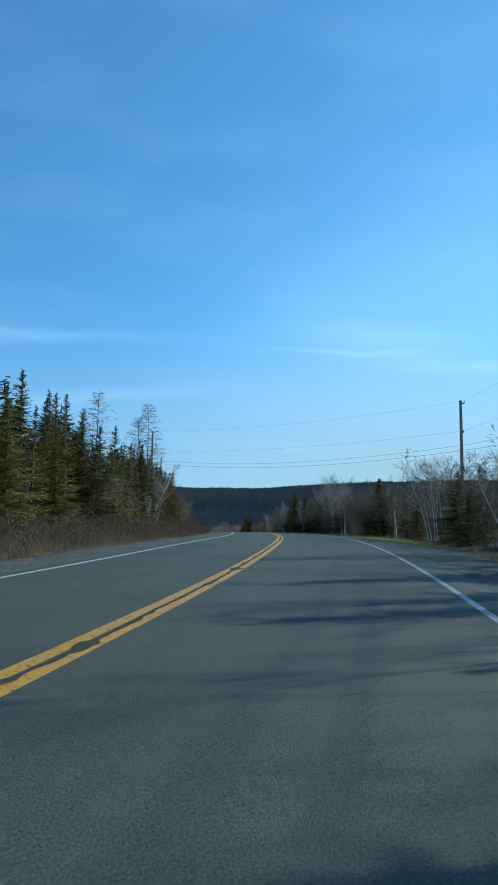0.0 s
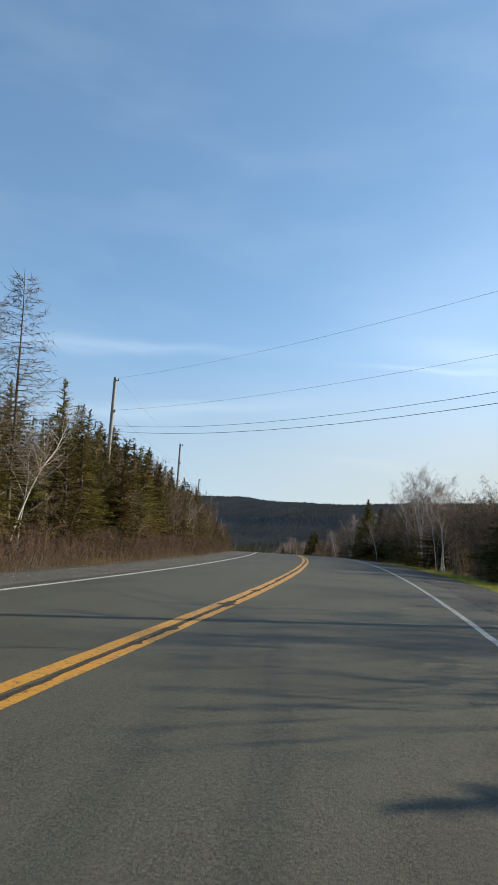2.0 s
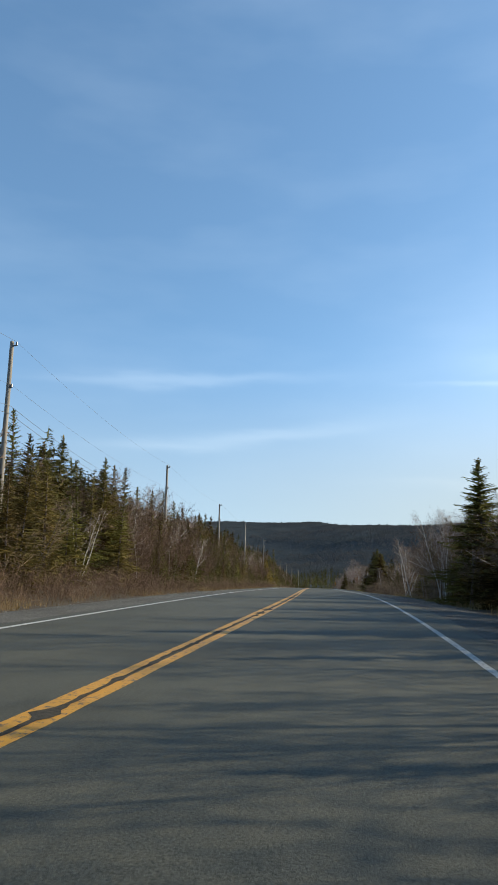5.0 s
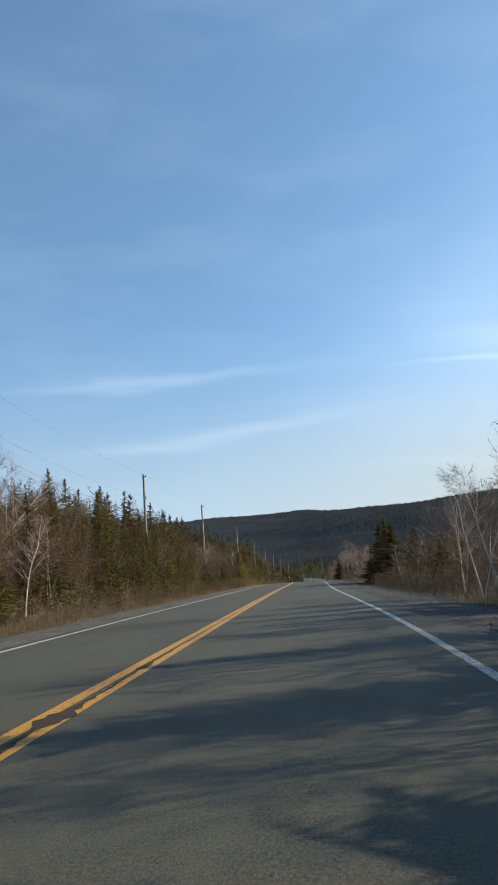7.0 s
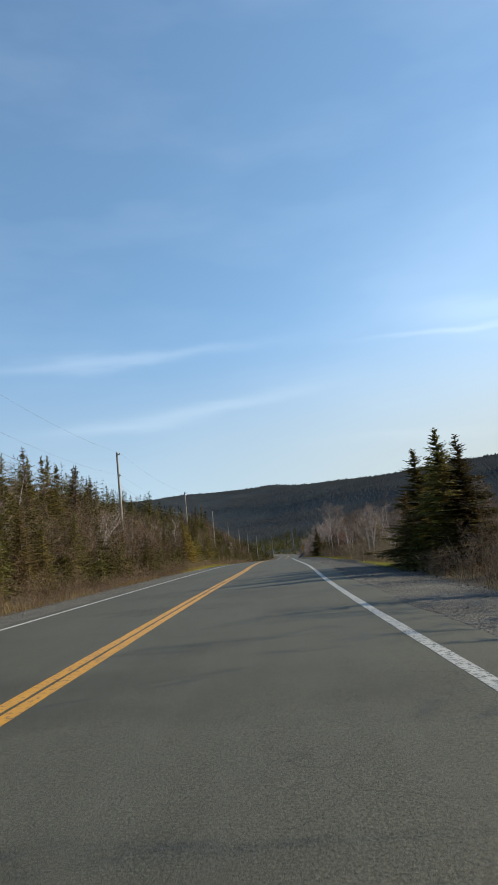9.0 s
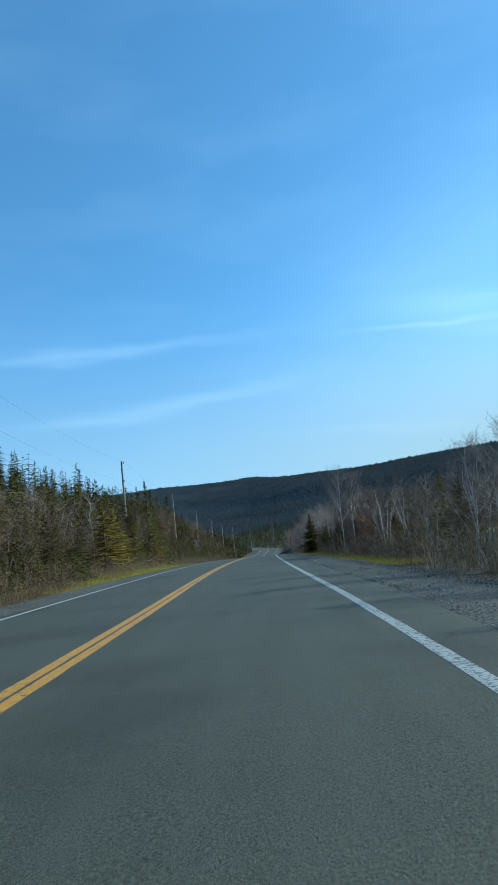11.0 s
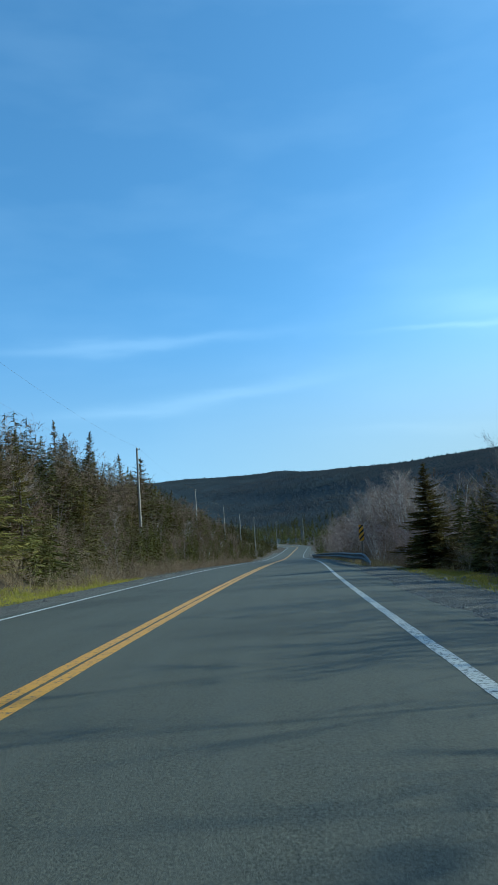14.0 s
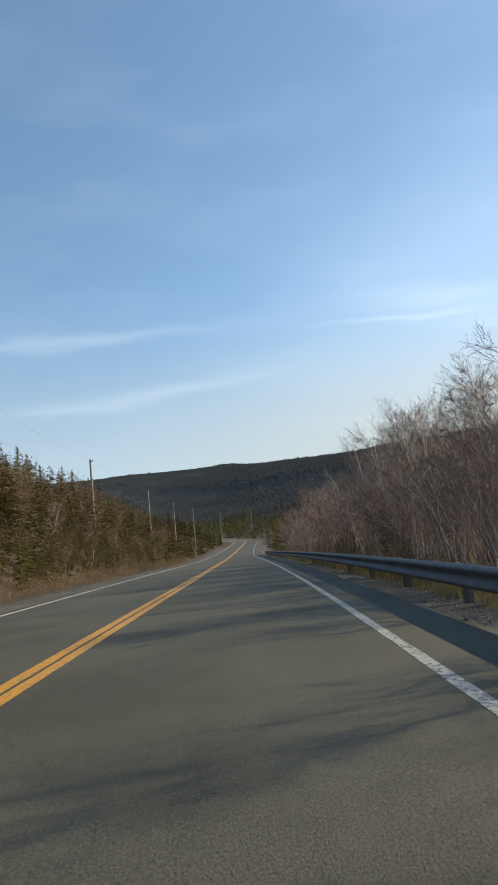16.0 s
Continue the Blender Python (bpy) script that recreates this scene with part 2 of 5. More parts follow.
def asphalt_material():
    """Old asphalt: fine aggregate, two lighter wheel tracks a lane, darker patches and crack lines. UV: across, along in metres."""
    m = bpy.data.materials.new("asphalt")
    m.use_nodes = True
    nt = m.node_tree
    N, L = nt.nodes.new, nt.links.new
    b = nt.nodes["Principled BSDF"]
    b.inputs["Roughness"].default_value, b.inputs["Specular IOR Level"].default_value = 0.76, 0.24
    uv = N("ShaderNodeUVMap")
    geo = N("ShaderNodeNewGeometry")

    def noise_(scale, detail, vec, rough=0.6):
        n = N("ShaderNodeTexNoise")
        n.inputs["Scale"].default_value, n.inputs["Detail"].default_value, n.inputs["Roughness"].default_value = scale, detail, rough
        L(vec, n.inputs["Vector"])
        return n.outputs["Fac"]

    def rng(v, a, c, lo=0.0, hi=1.0):
        r = N("ShaderNodeMapRange")
        for k, x in zip(("From Min", "From Max", "To Min", "To Max"), (a, c, lo, hi)):
            r.inputs[k].default_value = x
        L(v, r.inputs["Value"])
        return r.outputs[0]

    def mix(f, a, c, mode="MIX"):
        n = N("ShaderNodeMixRGB")
        n.blend_type = mode
        if isinstance(f, float):
            n.inputs[0].default_value = f
        else:
            L(f, n.inputs[0])
        for i, v in ((1, a), (2, c)):
            if isinstance(v, tuple):
                n.inputs[i].default_value = (*v, 1)
            else:
                L(v, n.inputs[i])
        return n.outputs[0]
    st = N("ShaderNodeMapping")
    st.inputs["Scale"].default_value = (1.0, 0.06, 1.0)
    L(uv.outputs[0], st.inputs[0])
    grain = noise_(60, 5, geo.outputs["Position"], 0.75)
    base = mix(rng(grain, 0.35, 0.65), (0.035, 0.034, 0.0265), (0.109, 0.107, 0.082))
    tracks = noise_(2.6, 5, st.outputs[0])
    base = mix(rng(tracks, 0.40, 0.64, 0, 0.55), base, (0.087, 0.086, 0.069))
    patch = noise_(0.33, 5, geo.outputs["Position"], 0.55)
    base = mix(rng(patch, 0.50, 0.64, 0, 0.45), base, (0.036, 0.035, 0.027))
    vor = N("ShaderNodeTexVoronoi")
    vor.feature = "DISTANCE_TO_EDGE"
    vor.inputs["Scale"].default_value = 0.42
    warp = N("ShaderNodeMixRGB")
    warp.blend_type = "ADD"
    warp.inputs[0].default_value = 0.9
    nz = N("ShaderNodeTexNoise")
    nz.inputs["Scale"].default_value, nz.inputs["Detail"].default_value = 1.3, 6
    L(geo.outputs["Position"], nz.inputs["Vector"])
    L(geo.outputs["Position"], warp.inputs[1]), L(nz.outputs["Color"], warp.inputs[2])
    L(warp.outputs[0], vor.inputs["Vector"])
    crack = rng(vor.outputs["Distance"], 0.0015, 0.0045, 0.8, 0)
    gate = rng(noise_(0.12, 2, geo.outputs["Position"]), 0.56, 0.60)
    mul = N("ShaderNodeMath")
    mul.operation = "MULTIPLY"
    L(crack, mul.inputs[0]), L(gate, mul.inputs[1])
    base = mix(mul.outputs[0], base, (0.016, 0.016, 0.016))
    L(base, b.inputs["Base Color"])
    bp = N("ShaderNodeBump")
    bp.inputs["Strength"].default_value, bp.inputs["Distance"].default_value = 0.8, 0.008
    L(grain, bp.inputs["Height"])
    L(bp.outputs[0], b.inputs["Normal"])
    return m


ASPHALT = asphalt_material()
YELLOW = paint_material("yellow_road_paint", (0.54, 0.265, 0.012), (0.060, 0.052, 0.038), 0.54)
WHITE = paint_material("white_road_paint", (0.42, 0.415, 0.39), (0.060, 0.058, 0.046), 0.50, 22.0)
THIN_WHITE = paint_material("thin_white_road_paint", (0.50, 0.495, 0.46), (0.065, 0.063, 0.05), 0.57, 9.0)
GRAVEL = material("gravel", (0.040, 0.039, 0.037), (0.225, 0.218, 0.202), scale=20, rough=0.95, bump=1.0, bump_scale=20, coarse=(0.7, (0.070, 0.066, 0.060), 0.5), distance=0.09, spec=0.1)
SOIL = material("forest_floor", (0.036, 0.027, 0.017), (0.10, 0.072, 0.042), scale=1.6, rough=0.95, bump=0.8, bump_scale=9, coarse=(0.05, (0.060, 0.046, 0.028), 0.6), distance=0.1)
# forest tones with the blue haze of distance mixed into both base colours
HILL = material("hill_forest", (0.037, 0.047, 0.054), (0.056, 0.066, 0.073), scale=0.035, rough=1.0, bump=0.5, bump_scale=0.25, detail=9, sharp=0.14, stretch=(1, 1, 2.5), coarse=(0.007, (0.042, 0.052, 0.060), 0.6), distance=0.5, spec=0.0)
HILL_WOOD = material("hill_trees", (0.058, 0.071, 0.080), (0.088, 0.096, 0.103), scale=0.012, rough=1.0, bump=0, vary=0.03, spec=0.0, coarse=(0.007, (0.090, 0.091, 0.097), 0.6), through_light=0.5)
NEEDLES = material("spruce_needles", (0.044, 0.048, 0.014), (0.168, 0.150, 0.038), scale=2.2, rough=0.9, bump=0, vary=0.45, spec=0.06, through_light=0.2, coarse=(0.30, (0.165, 0.106, 0.044), 0.62))
FAR_NEEDLES = material("far_spruce_needles", (0.042, 0.048, 0.014), (0.125, 0.118, 0.033), scale=0.5, rough=0.9, bump=0, vary=0.4, spec=0.05, coarse=(0.22, (0.115, 0.084, 0.033), 0.45))
YELLOW_NEEDLES = material("yellow_needles", (0.115, 0.090, 0.015), (0.30, 0.220, 0.035), scale=3.5, rough=0.8, bump=0, vary=0.3, spec=0.15, through_light=0.15)
BARK = material("spruce_bark", (0.07, 0.055, 0.045), (0.16, 0.13, 0.11), scale=14, rough=0.9, bump=0.6, bump_scale=40, stretch=(1, 1, 0.3), vary=0.2)
BIRCH = material("birch_bark", (0.24, 0.22, 0.195), (0.58, 0.55, 0.51), scale=7, rough=0.7, bump=0.4, bump_scale=30, stretch=(0.5, 0.5, 3.0), vary=0.2, mid=0.40, sharp=0.12)
ALDER = material("alder_bark", (0.11, 0.09, 0.072), (0.25, 0.21, 0.175), scale=8, rough=0.8, bump=0.4, bump_scale=30, vary=0.25)
TWIGS = material("bare_twigs", (0.115, 0.076, 0.050), (0.250, 0.170, 0.116), scale=0.8, rough=0.9, bump=0, vary=0.3, spec=0.08, coarse=(0.3, (0.15, 0.120, 0.085), 0.5))
THICKET = material("thicket_twigs", (0.175, 0.122, 0.108), (0.355, 0.262, 0.232), scale=0.7, rough=0.9, bump=0, vary=0.3, spec=0.08, coarse=(0.25, (0.23, 0.185, 0.165), 0.5))
PALE_TWIGS = material("pale_twigs", (0.160, 0.122, 0.106), (0.330, 0.262, 0.228), scale=1.5, rough=0.8, bump=0, vary=0.25, spec=0.2)
LARCH_TWIGS = material("larch_twigs", (0.070, 0.060, 0.044), (0.150, 0.126, 0.092), scale=1.5, rough=0.9, bump=0, vary=0.2, spec=0.05)
SHRUB = material("brown_shrub_twigs", (0.125, 0.088, 0.056), (0.290, 0.212, 0.142), scale=0.9, rough=0.95, bump=0, vary=0.3, spec=0.05)
DRY_GRASS = material("dry_grass", (0.14, 0.100, 0.050), (0.32, 0.24, 0.12), scale=0.8, rough=0.9, bump=0, vary=0.3, spec=0.1, through_light=0.25)
GREEN_GRASS = material("green_grass", (0.24, 0.245, 0.032), (0.50, 0.47, 0.065), scale=0.7, rough=0.85, bump=0, vary=0.3, spec=0.1, through_light=0.35, coarse=(0.5, (0.36, 0.29, 0.09), 0.4))
POLE_WOOD = material("weathered_pole_wood", (0.16, 0.145, 0.125), (0.34, 0.31, 0.275), scale=12, rough=0.85, bump=0.5, bump_scale=50, stretch=(1, 1, 0.06), vary=0.2)
POST_WOOD = material("post_wood", (0.12, 0.10, 0.08), (0.26, 0.22, 0.18), scale=12, rough=0.85, bump=0.5, bump_scale=50, stretch=(1, 1, 0.1), vary=0.2)
CABLE = material("dark_grey_cable", (0.095, 0.090, 0.076), (0.165, 0.155, 0.130), rough=0.6, bump=0)
PORCELAIN = material("grey_porcelain", (0.13, 0.12, 0.11), (0.20, 0.19, 0.18), rough=0.25, bump=0)
STEEL = material("galvanised_steel", (0.10, 0.112, 0.126), (0.20, 0.215, 0.232), scale=3, rough=0.68, bump=0.25, bump_scale=40, coarse=(0.8, (0.15, 0.14, 0.13), 0.6))
STEEL.node_tree.nodes["Principled BSDF"].inputs["Metallic"].default_value = 0.5
SIGN_YELLOW = material("sign_yellow", (0.68, 0.29, 0.012), (0.76, 0.34, 0.018), scale=5, rough=0.4, bump=0)
SIGN_BLACK = material("sign_black", (0.012, 0.012, 0.013), (0.025, 0.025, 0.025), scale=5, rough=0.45, bump=0)
STONE = material("grey_stone", (0.05, 0.048, 0.045), (0.155, 0.15, 0.14), scale=9, rough=0.9, bump=0.5, bump_scale=30, vary=0.4)


# ---- plan: the road as heading and slope every 20 m ----
ROAD_HEADING = [-15.42, -11.45, -7.48, -4.38, -1.34, 2.69, 4.50, 6.09, 6.11, 4.75, 6.23, 5.64, 5.06, 4.17, 4.70, 5.08, 5.32, 5.31, 5.03, 4.53, 3.93, 3.35, 2.81, 2.28, 1.76, 1.24, 0.71, 0.18]
ROAD_SLOPE = [1.82, 1.43, 1.04, -0.48, -0.28, -1.00, -2.19, -3.16, -3.29, -2.97, -3.49, -3.82, -4.28, -4.49, -5.38, -5.72, -5.85, -5.71, -5.28, -4.54, -3.58, -2.56, -1.70, -1.14, -0.96, -1.14, -1.65, -2.38]

STEP = 20.0
S0 = -20.0
_ss = np.arange(-60.0, 521.0, 1.0)
_kn = S0 + STEP * np.arange(len(ROAD_HEADING))
_th = np.radians(np.interp(_ss, _kn, ROAD_HEADING))
_gr = np.interp(_ss, _kn, ROAD_SLOPE) / 100
_xy = np.stack([np.cumsum(-np.sin(_th)), np.cumsum(np.cos(_th)), np.cumsum(_gr)], 1)
_xy -= _xy[np.argmin(abs(_ss))]
_end = _ss[-1]


def bend(s):
    """The far swing of the road to the left, in metres to the right."""
    u = np.clip((np.asarray(s, float) - 448.0) / 82.0, 0, 1)
    return -20.0 * u * u * (3 - 2 * u)


def along(s):
    """Centre line points (n, 3) and headings at distances s; straight on beyond both ends."""
    s = np.atleast_1d(np.asarray(s, float))
    c = np.clip(s, _ss[0], _end)
    t = np.interp(c, _ss, _th)
    p = np.stack([np.interp(c, _ss, _xy[:, i]) for i in range(3)], 1)
    d = s - c
    p[:, 0] += -np.sin(t) * d
    p[:, 1] += np.cos(t) * d
    b = bend(s)
    p[:, 0] += np.cos(t) * b
    p[:, 1] += np.sin(t) * b
    return p, t


def smooth(a, b, x):
    u = np.clip((np.asarray(x, float) - a) / (b - a), 0, 1)
    return u * u * (3 - 2 * u)


HUB = (-6.0, 241.0)
RIDGE_AZ = [-180, -110, -60, -30, -16.3, -13.6, -10.5, -8.2, -5.4, -4.3, -2.6, -0.8, 1.5, 4.2, 7, 11, 16, 25, 45, 80, 130, 180]
RIDGE_EL = [2.0, 2.4, 3.0, 3.2, 3.36, 3.56, 3.50, 3.58, 3.76, 3.56, 3.56, 3.64, 3.68, 3.74, 4.02, 4.36, 4.6, 4.8, 4.6, 3.5, 2.5, 2.0]
RIDGE_R = [1300, 1300, 1500, 1700, 1800, 1800, 1800, 1700, 1500, 1480, 1420, 1330, 1240, 1160, 1100, 1040, 980, 900, 800, 900, 1100, 1300]


def far_height(x, y):
    dx, dy = x - HUB[0], y - HUB[1]
    r = np.hypot(dx, dy)
    az = np.degrees(np.arctan2(dx, dy))
    rr = sum(np.interp(az + d, RIDGE_AZ, RIDGE_R) for d in (-3, -1.5, 0, 1.5, 3)) / 5
    crest = smooth(0.80, 1.0, r / rr)
    el = crest * sum(np.interp(az + d, RIDGE_AZ, RIDGE_EL) for d in (-0.7, 0, 0.7)) / 3 + (1 - crest) * sum(np.interp(az + d, RIDGE_AZ, RIDGE_EL) for d in (-4, -2, 0, 2, 4)) / 5
    top = np.tan(np.radians(el)) * rr - 4.2 - 5.5
    u = r / rr
    up = smooth(0.30, 1.0, u)
    bumps = 3.0 * np.sin(x * 0.021 + 1.3) * np.cos(y * 0.017) + 2.0 * np.sin(x * 0.047) * np.sin(y * 0.041 + 2)
    return -16.0 + (top + 16.0) * up * (1 - 0.5 * smooth(1.0, 1.9, u)) + bumps * smooth(0.12, 0.5, u) * (1 - smooth(0.75, 0.98, u))


LAT = [-400, -60, -30, -12, -8, -6.6, -5.6, -4.4, -3.9, 0, 3.9, 4.6, 6.0, 7.2, 9, 14, 40, 400]
LIFT = [30, 17.0, 7.4, 1.1, 0.05, -0.12, -0.10, -0.07, -0.07, -0.07, -0.07, -0.08, -0.14, -0.22, -0.2, -0.1, 1.0, 8]


def lift(s, lat):
    """Height of the ground over the road's own height."""
    base = np.interp(lat, LAT, LIFT)
    gentle = np.where(np.asarray(lat) < -8, 0.5 + 0.5 * smooth(60, 140, s), 1.0)
    hill = smooth(205, 255, s) * (1 - smooth(345, 400, s)) * np.interp(lat, [-60, -40, -20, -12, -7.5], [5.5, 5.0, 3.6, 1.5, 0])
    drop = smooth(236, 250, s) * (1 - smooth(330, 350, s)) * smooth(6.0, 11.0, lat) * -1.2
    rough = 0.10 * np.sin(s * 0.9 + lat * 1.7) * np.sin(lat * 0.8 + s * 0.33) * smooth(6.5, 9, np.abs(lat))
    return base * gentle + hill + drop + rough


def ground_xyz(s, lat):
    s, lat = np.broadcast_arrays(np.asarray(s, float), np.asarray(lat, float))
    p, t = along(s.ravel())
    lt = lat.ravel()
    near = np.clip(lt, -45, 45)
    t0 = radians(4.5)
    x = p[:, 0] + np.cos(t) * near + math.cos(t0) * (lt - near)
    y = p[:, 1] + np.sin(t) * near + math.sin(t0) * (lt - near)
    zn = p[:, 2] + lift(s.ravel(), lt)
    w = np.maximum(smooth(45, 170, np.abs(lt)), smooth(530, 700, s.ravel()))
    w = np.maximum(w, np.zeros(len(lt)))
    z = zn * (1 - w) + far_height(x, y) * w
    return np.stack([x, y, z], 1)


def place(s, lat, up=0.0):
    q = ground_xyz(s, lat)[0]
    return float(q[0]), float(q[1]), float(q[2]) + up


def over_road(s, lat, h):
    """A point at a height over the road's surface."""
    p, t = along(s)
    return Vector((p[0, 0] + math.cos(t[0]) * lat, p[0, 1] + math.sin(t[0]) * lat, p[0, 2] + h))


# ---- mesh helpers ----
def mesh_of(name, verts, faces, mat, smooth_shade=False):
    me = bpy.data.meshes.new(name)
    verts = np.asarray(verts, np.float32)
    if isinstance(faces, np.ndarray):
        n, k = faces.shape
        me.vertices.add(len(verts))
        me.vertices.foreach_set("co", verts.ravel())
        me.loops.add(n * k)
        me.loops.foreach_set("vertex_index", faces.astype(np.int32).ravel())
        me.polygons.add(n)
        me.polygons.foreach_set("loop_start", np.arange(0, n * k, k, dtype=np.int32))
        me.update(calc_edges=True)
    else:
        me.from_pydata([tuple(map(float, v)) for v in verts], [], faces)
        me.update()
    me.materials.append(mat)
    if smooth_shade:
        me.polygons.foreach_set("use_smooth", [True] * len(me.polygons))
    return me


def part(name, me, parent, label=""):
    ob = new(name, me)
    ob.parent = parent
    return tagged(ob, label) if label else ob


def bm_mesh(name, bm, mat):
    me = bpy.data.meshes.new(name)
    bm.to_mesh(me)
    bm.free()
    me.materials.append(mat)
    return me


def box_bm(bm, size, m, bevel=0.0):
    r = bmesh.ops.create_cube(bm, size=1.0, matrix=m @ Matrix.Diagonal((*size, 1)))
    if bevel:
        es = {e for v in r["verts"] for e in v.link_edges}
        bmesh.ops.bevel(bm, geom=list(es), offset=bevel, segments=1, affect="EDGES")


def strip(name, s_list, lats, mat, up=0.0, uv=False, heights=None, ragged=None):
    """A ribbon that follows the road: cross-section lats (and heights) swept along s_list."""
    p, t = along(s_list)
    n, k = len(s_list), len(lats)
    lats = np.asarray(lats, float)
    hs = np.zeros(k) if heights is None else np.asarray(heights, float)
    V = np.empty((n, k, 3))
    V[:, :, 0] = p[:, None, 0] + np.cos(t)[:, None] * lats
    V[:, :, 1] = p[:, None, 1] + np.sin(t)[:, None] * lats
    V[:, :, 2] = p[:, None, 2] + hs + up
    if ragged:
        g = np.random.default_rng(5)
        w = np.convolve(g.normal(0, 1.6, n + 8), np.ones(7) / 7, "same")[4:-4] + g.normal(0, 0.15, n)
        if len(ragged) > 2:
            V[:, :2, :2] += (np.stack([np.cos(t), np.sin(t)], 1) * (ragged[2] * smooth(150, 185, s_list))[:, None])[:, None]
        V[:, ragged[0], 2] += np.clip(w, -1.2, 1.2) * ragged[1]
    i = np.arange(n - 1)[:, None] * k + np.arange(k - 1)
    F = np.stack([i, i + 1, i + k + 1, i + k], -1).reshape(-1, 4)
    me = mesh_of(name, V.reshape(-1, 3), F, mat, True)
    if uv:
        lay = me.uv_layers.new(name="UVMap")
        co = np.stack([np.broadcast_to(lats, (n, k)), np.broadcast_to(np.asarray(s_list)[:, None], (n, k))], -1).reshape(-1, 2)
        lay.data.foreach_set("uv", co[F.ravel()].astype(np.float32).ravel())
    return me


# ---- ground, road, shoulders ----
def build_ground():
    s = np.concatenate([np.arange(-900, -60, 60), np.arange(-60, 340, 2.0), np.arange(340, 560, 6), np.arange(560, 1000, 20), np.arange(1000, 2300, 25), np.arange(2300, 4200, 150)])
    a = np.concatenate([np.arange(4.2, 16, 0.6), np.arange(16, 46, 2.5), np.arange(46, 180, 9), np.arange(180, 900, 22), np.arange(900, 2600, 110)])
    lat = np.concatenate([-a[::-1], [-3.9, -3.5, 0, 3.5, 3.9], a])
    S, A = np.meshgrid(s, lat, indexing="ij")
    V = ground_xyz(S, A)
    n, k = S.shape
    i = np.arange(n - 1)[:, None] * k + np.arange(k - 1)
    F = np.stack([i, i + 1, i + k + 1, i + k], -1).reshape(-1, 4)
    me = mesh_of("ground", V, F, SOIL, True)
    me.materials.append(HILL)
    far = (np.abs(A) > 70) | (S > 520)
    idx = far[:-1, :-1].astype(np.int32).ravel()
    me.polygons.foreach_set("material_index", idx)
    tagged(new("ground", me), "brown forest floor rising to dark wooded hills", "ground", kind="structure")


build_ground()
S_ROAD = np.arange(-50, 506, 1.0)
road = tagged(new("road", strip("road", S_ROAD, [-4.05, -3.6, -1.8, 0, 1.8, 3.6, 4.2, 4.9], ASPHALT, 0.0, True, [-0.05, -0.012, 0.0, 0.0, 0.0, 0.0, -0.02, -0.085])),
              "worn grey two-lane asphalt road with fine cracks", "road", kind="structure")
skirt = tagged(new("road_edge", strip("road_edge", S_ROAD, [-4.3, -4.04], ASPHALT, 0, True, [-0.12, -0.052])), "broken asphalt edge of the road", "road", kind="structure")
S_LINE = [-50, 90, 118, 140, 165, 190, 218, 250, 505]
CENTRE_DRIFT = [0, 0, -0.10, 0.0, -0.04, -0.08, 0.0, 0.03, 0]
EDGE_DRIFT = [0, 0, 0.08, 0.0, -0.06, -0.12, -0.12, -0.13, 0]
EDGE_WIDTH = [0.10, 0.10, 0.12, 0.14, 0.14, 0.15, 0.13, 0.11, 0.10]


def line_mesh(name, s_list, lo, hi, mat, up, drift, spread=None, seed=1):
    """A painted line on the road: its edges wander a little and fray where the brush ran thin."""
    g = np.random.default_rng(seed)
    s_list = np.asarray(s_list, float)
    p, t = along(s_list)
    fine = np.arange(-60.0, 516.0, 2.0)
    eased = np.convolve(np.interp(fine, S_LINE, drift), np.ones(9) / 9, "same")
    d = np.interp(s_list, fine, eased) + 0.008 * np.sin(s_list * 0.12 + seed)
    half = (hi - lo) / 2 if spread is None else np.interp(s_list, S_LINE, spread) / 2
    rows = []
    for w in (-1, 0, 1):
        q = (lo + hi) / 2 + d + w * (half + (g.normal(0, 0.003, len(s_list)) if w else 0))
        rows.append(np.stack([p[:, 0] + np.cos(t) * q, p[:, 1] + np.sin(t) * q, p[:, 2] + up], 1))
    V = np.stack(rows, 1).reshape(-1, 3)
    i = np.arange(len(s_list) - 1)[:, None] * 3 + np.arange(2)
    return mesh_of(name, V, np.stack([i, i + 1, i + 4, i + 3], -1).reshape(-1, 4), mat, True)


for seed, (nm, lo, hi, mat, lab) in enumerate((("centre_line", -0.165, -0.022, YELLOW, "worn yellow double centre line"), ("centre_line", 0.022, 0.165, YELLOW, "worn yellow double centre line"),
                                               ("edge_line", 3.555, 3.655, WHITE, "cracked white edge line"), ("edge_line", -3.50, -3.38, THIN_WHITE, "thin white edge line"))):
    for a, b in [(-50, 200.6), (201.3, 201.9), (203.9, 505)] if lo > 3 else [(-50, 505)]:
        me = line_mesh(nm, np.arange(a, b + 0.01, 0.4 if b - a > 2 else 0.2), lo, hi, mat, -0.006 if lo < -3 else 0.0025,
                       EDGE_DRIFT if lo > 3 else CENTRE_DRIFT if lo > -1 else [0] * 9, EDGE_WIDTH if lo > 3 else None, seed)
        tagged(new(nm, me), lab, "road marking", kind="structure")
tagged(new("shoulder_right", strip("shoulder_right", np.arange(-50, 420, 0.5), [4.0, 4.4, 4.8, 5.5, 6.2, 6.9], GRAVEL, 0, False, [-0.06, -0.032, -0.04, -0.065, -0.12, -0.24], (1, 0.03, 0.28))), "grey gravel road shoulder", "shoulder", kind="structure")
tagged(new("shoulder_left", strip("shoulder_left", np.arange(-50, 420, 0.5), [-6.1, -5.6, -5.0, -4.1, -3.9], GRAVEL, 0, False, [-0.16, -0.07, -0.055, -0.050, -0.08], (3, 0.008))), "grey gravel road shoulder", "shoulder", kind="structure")


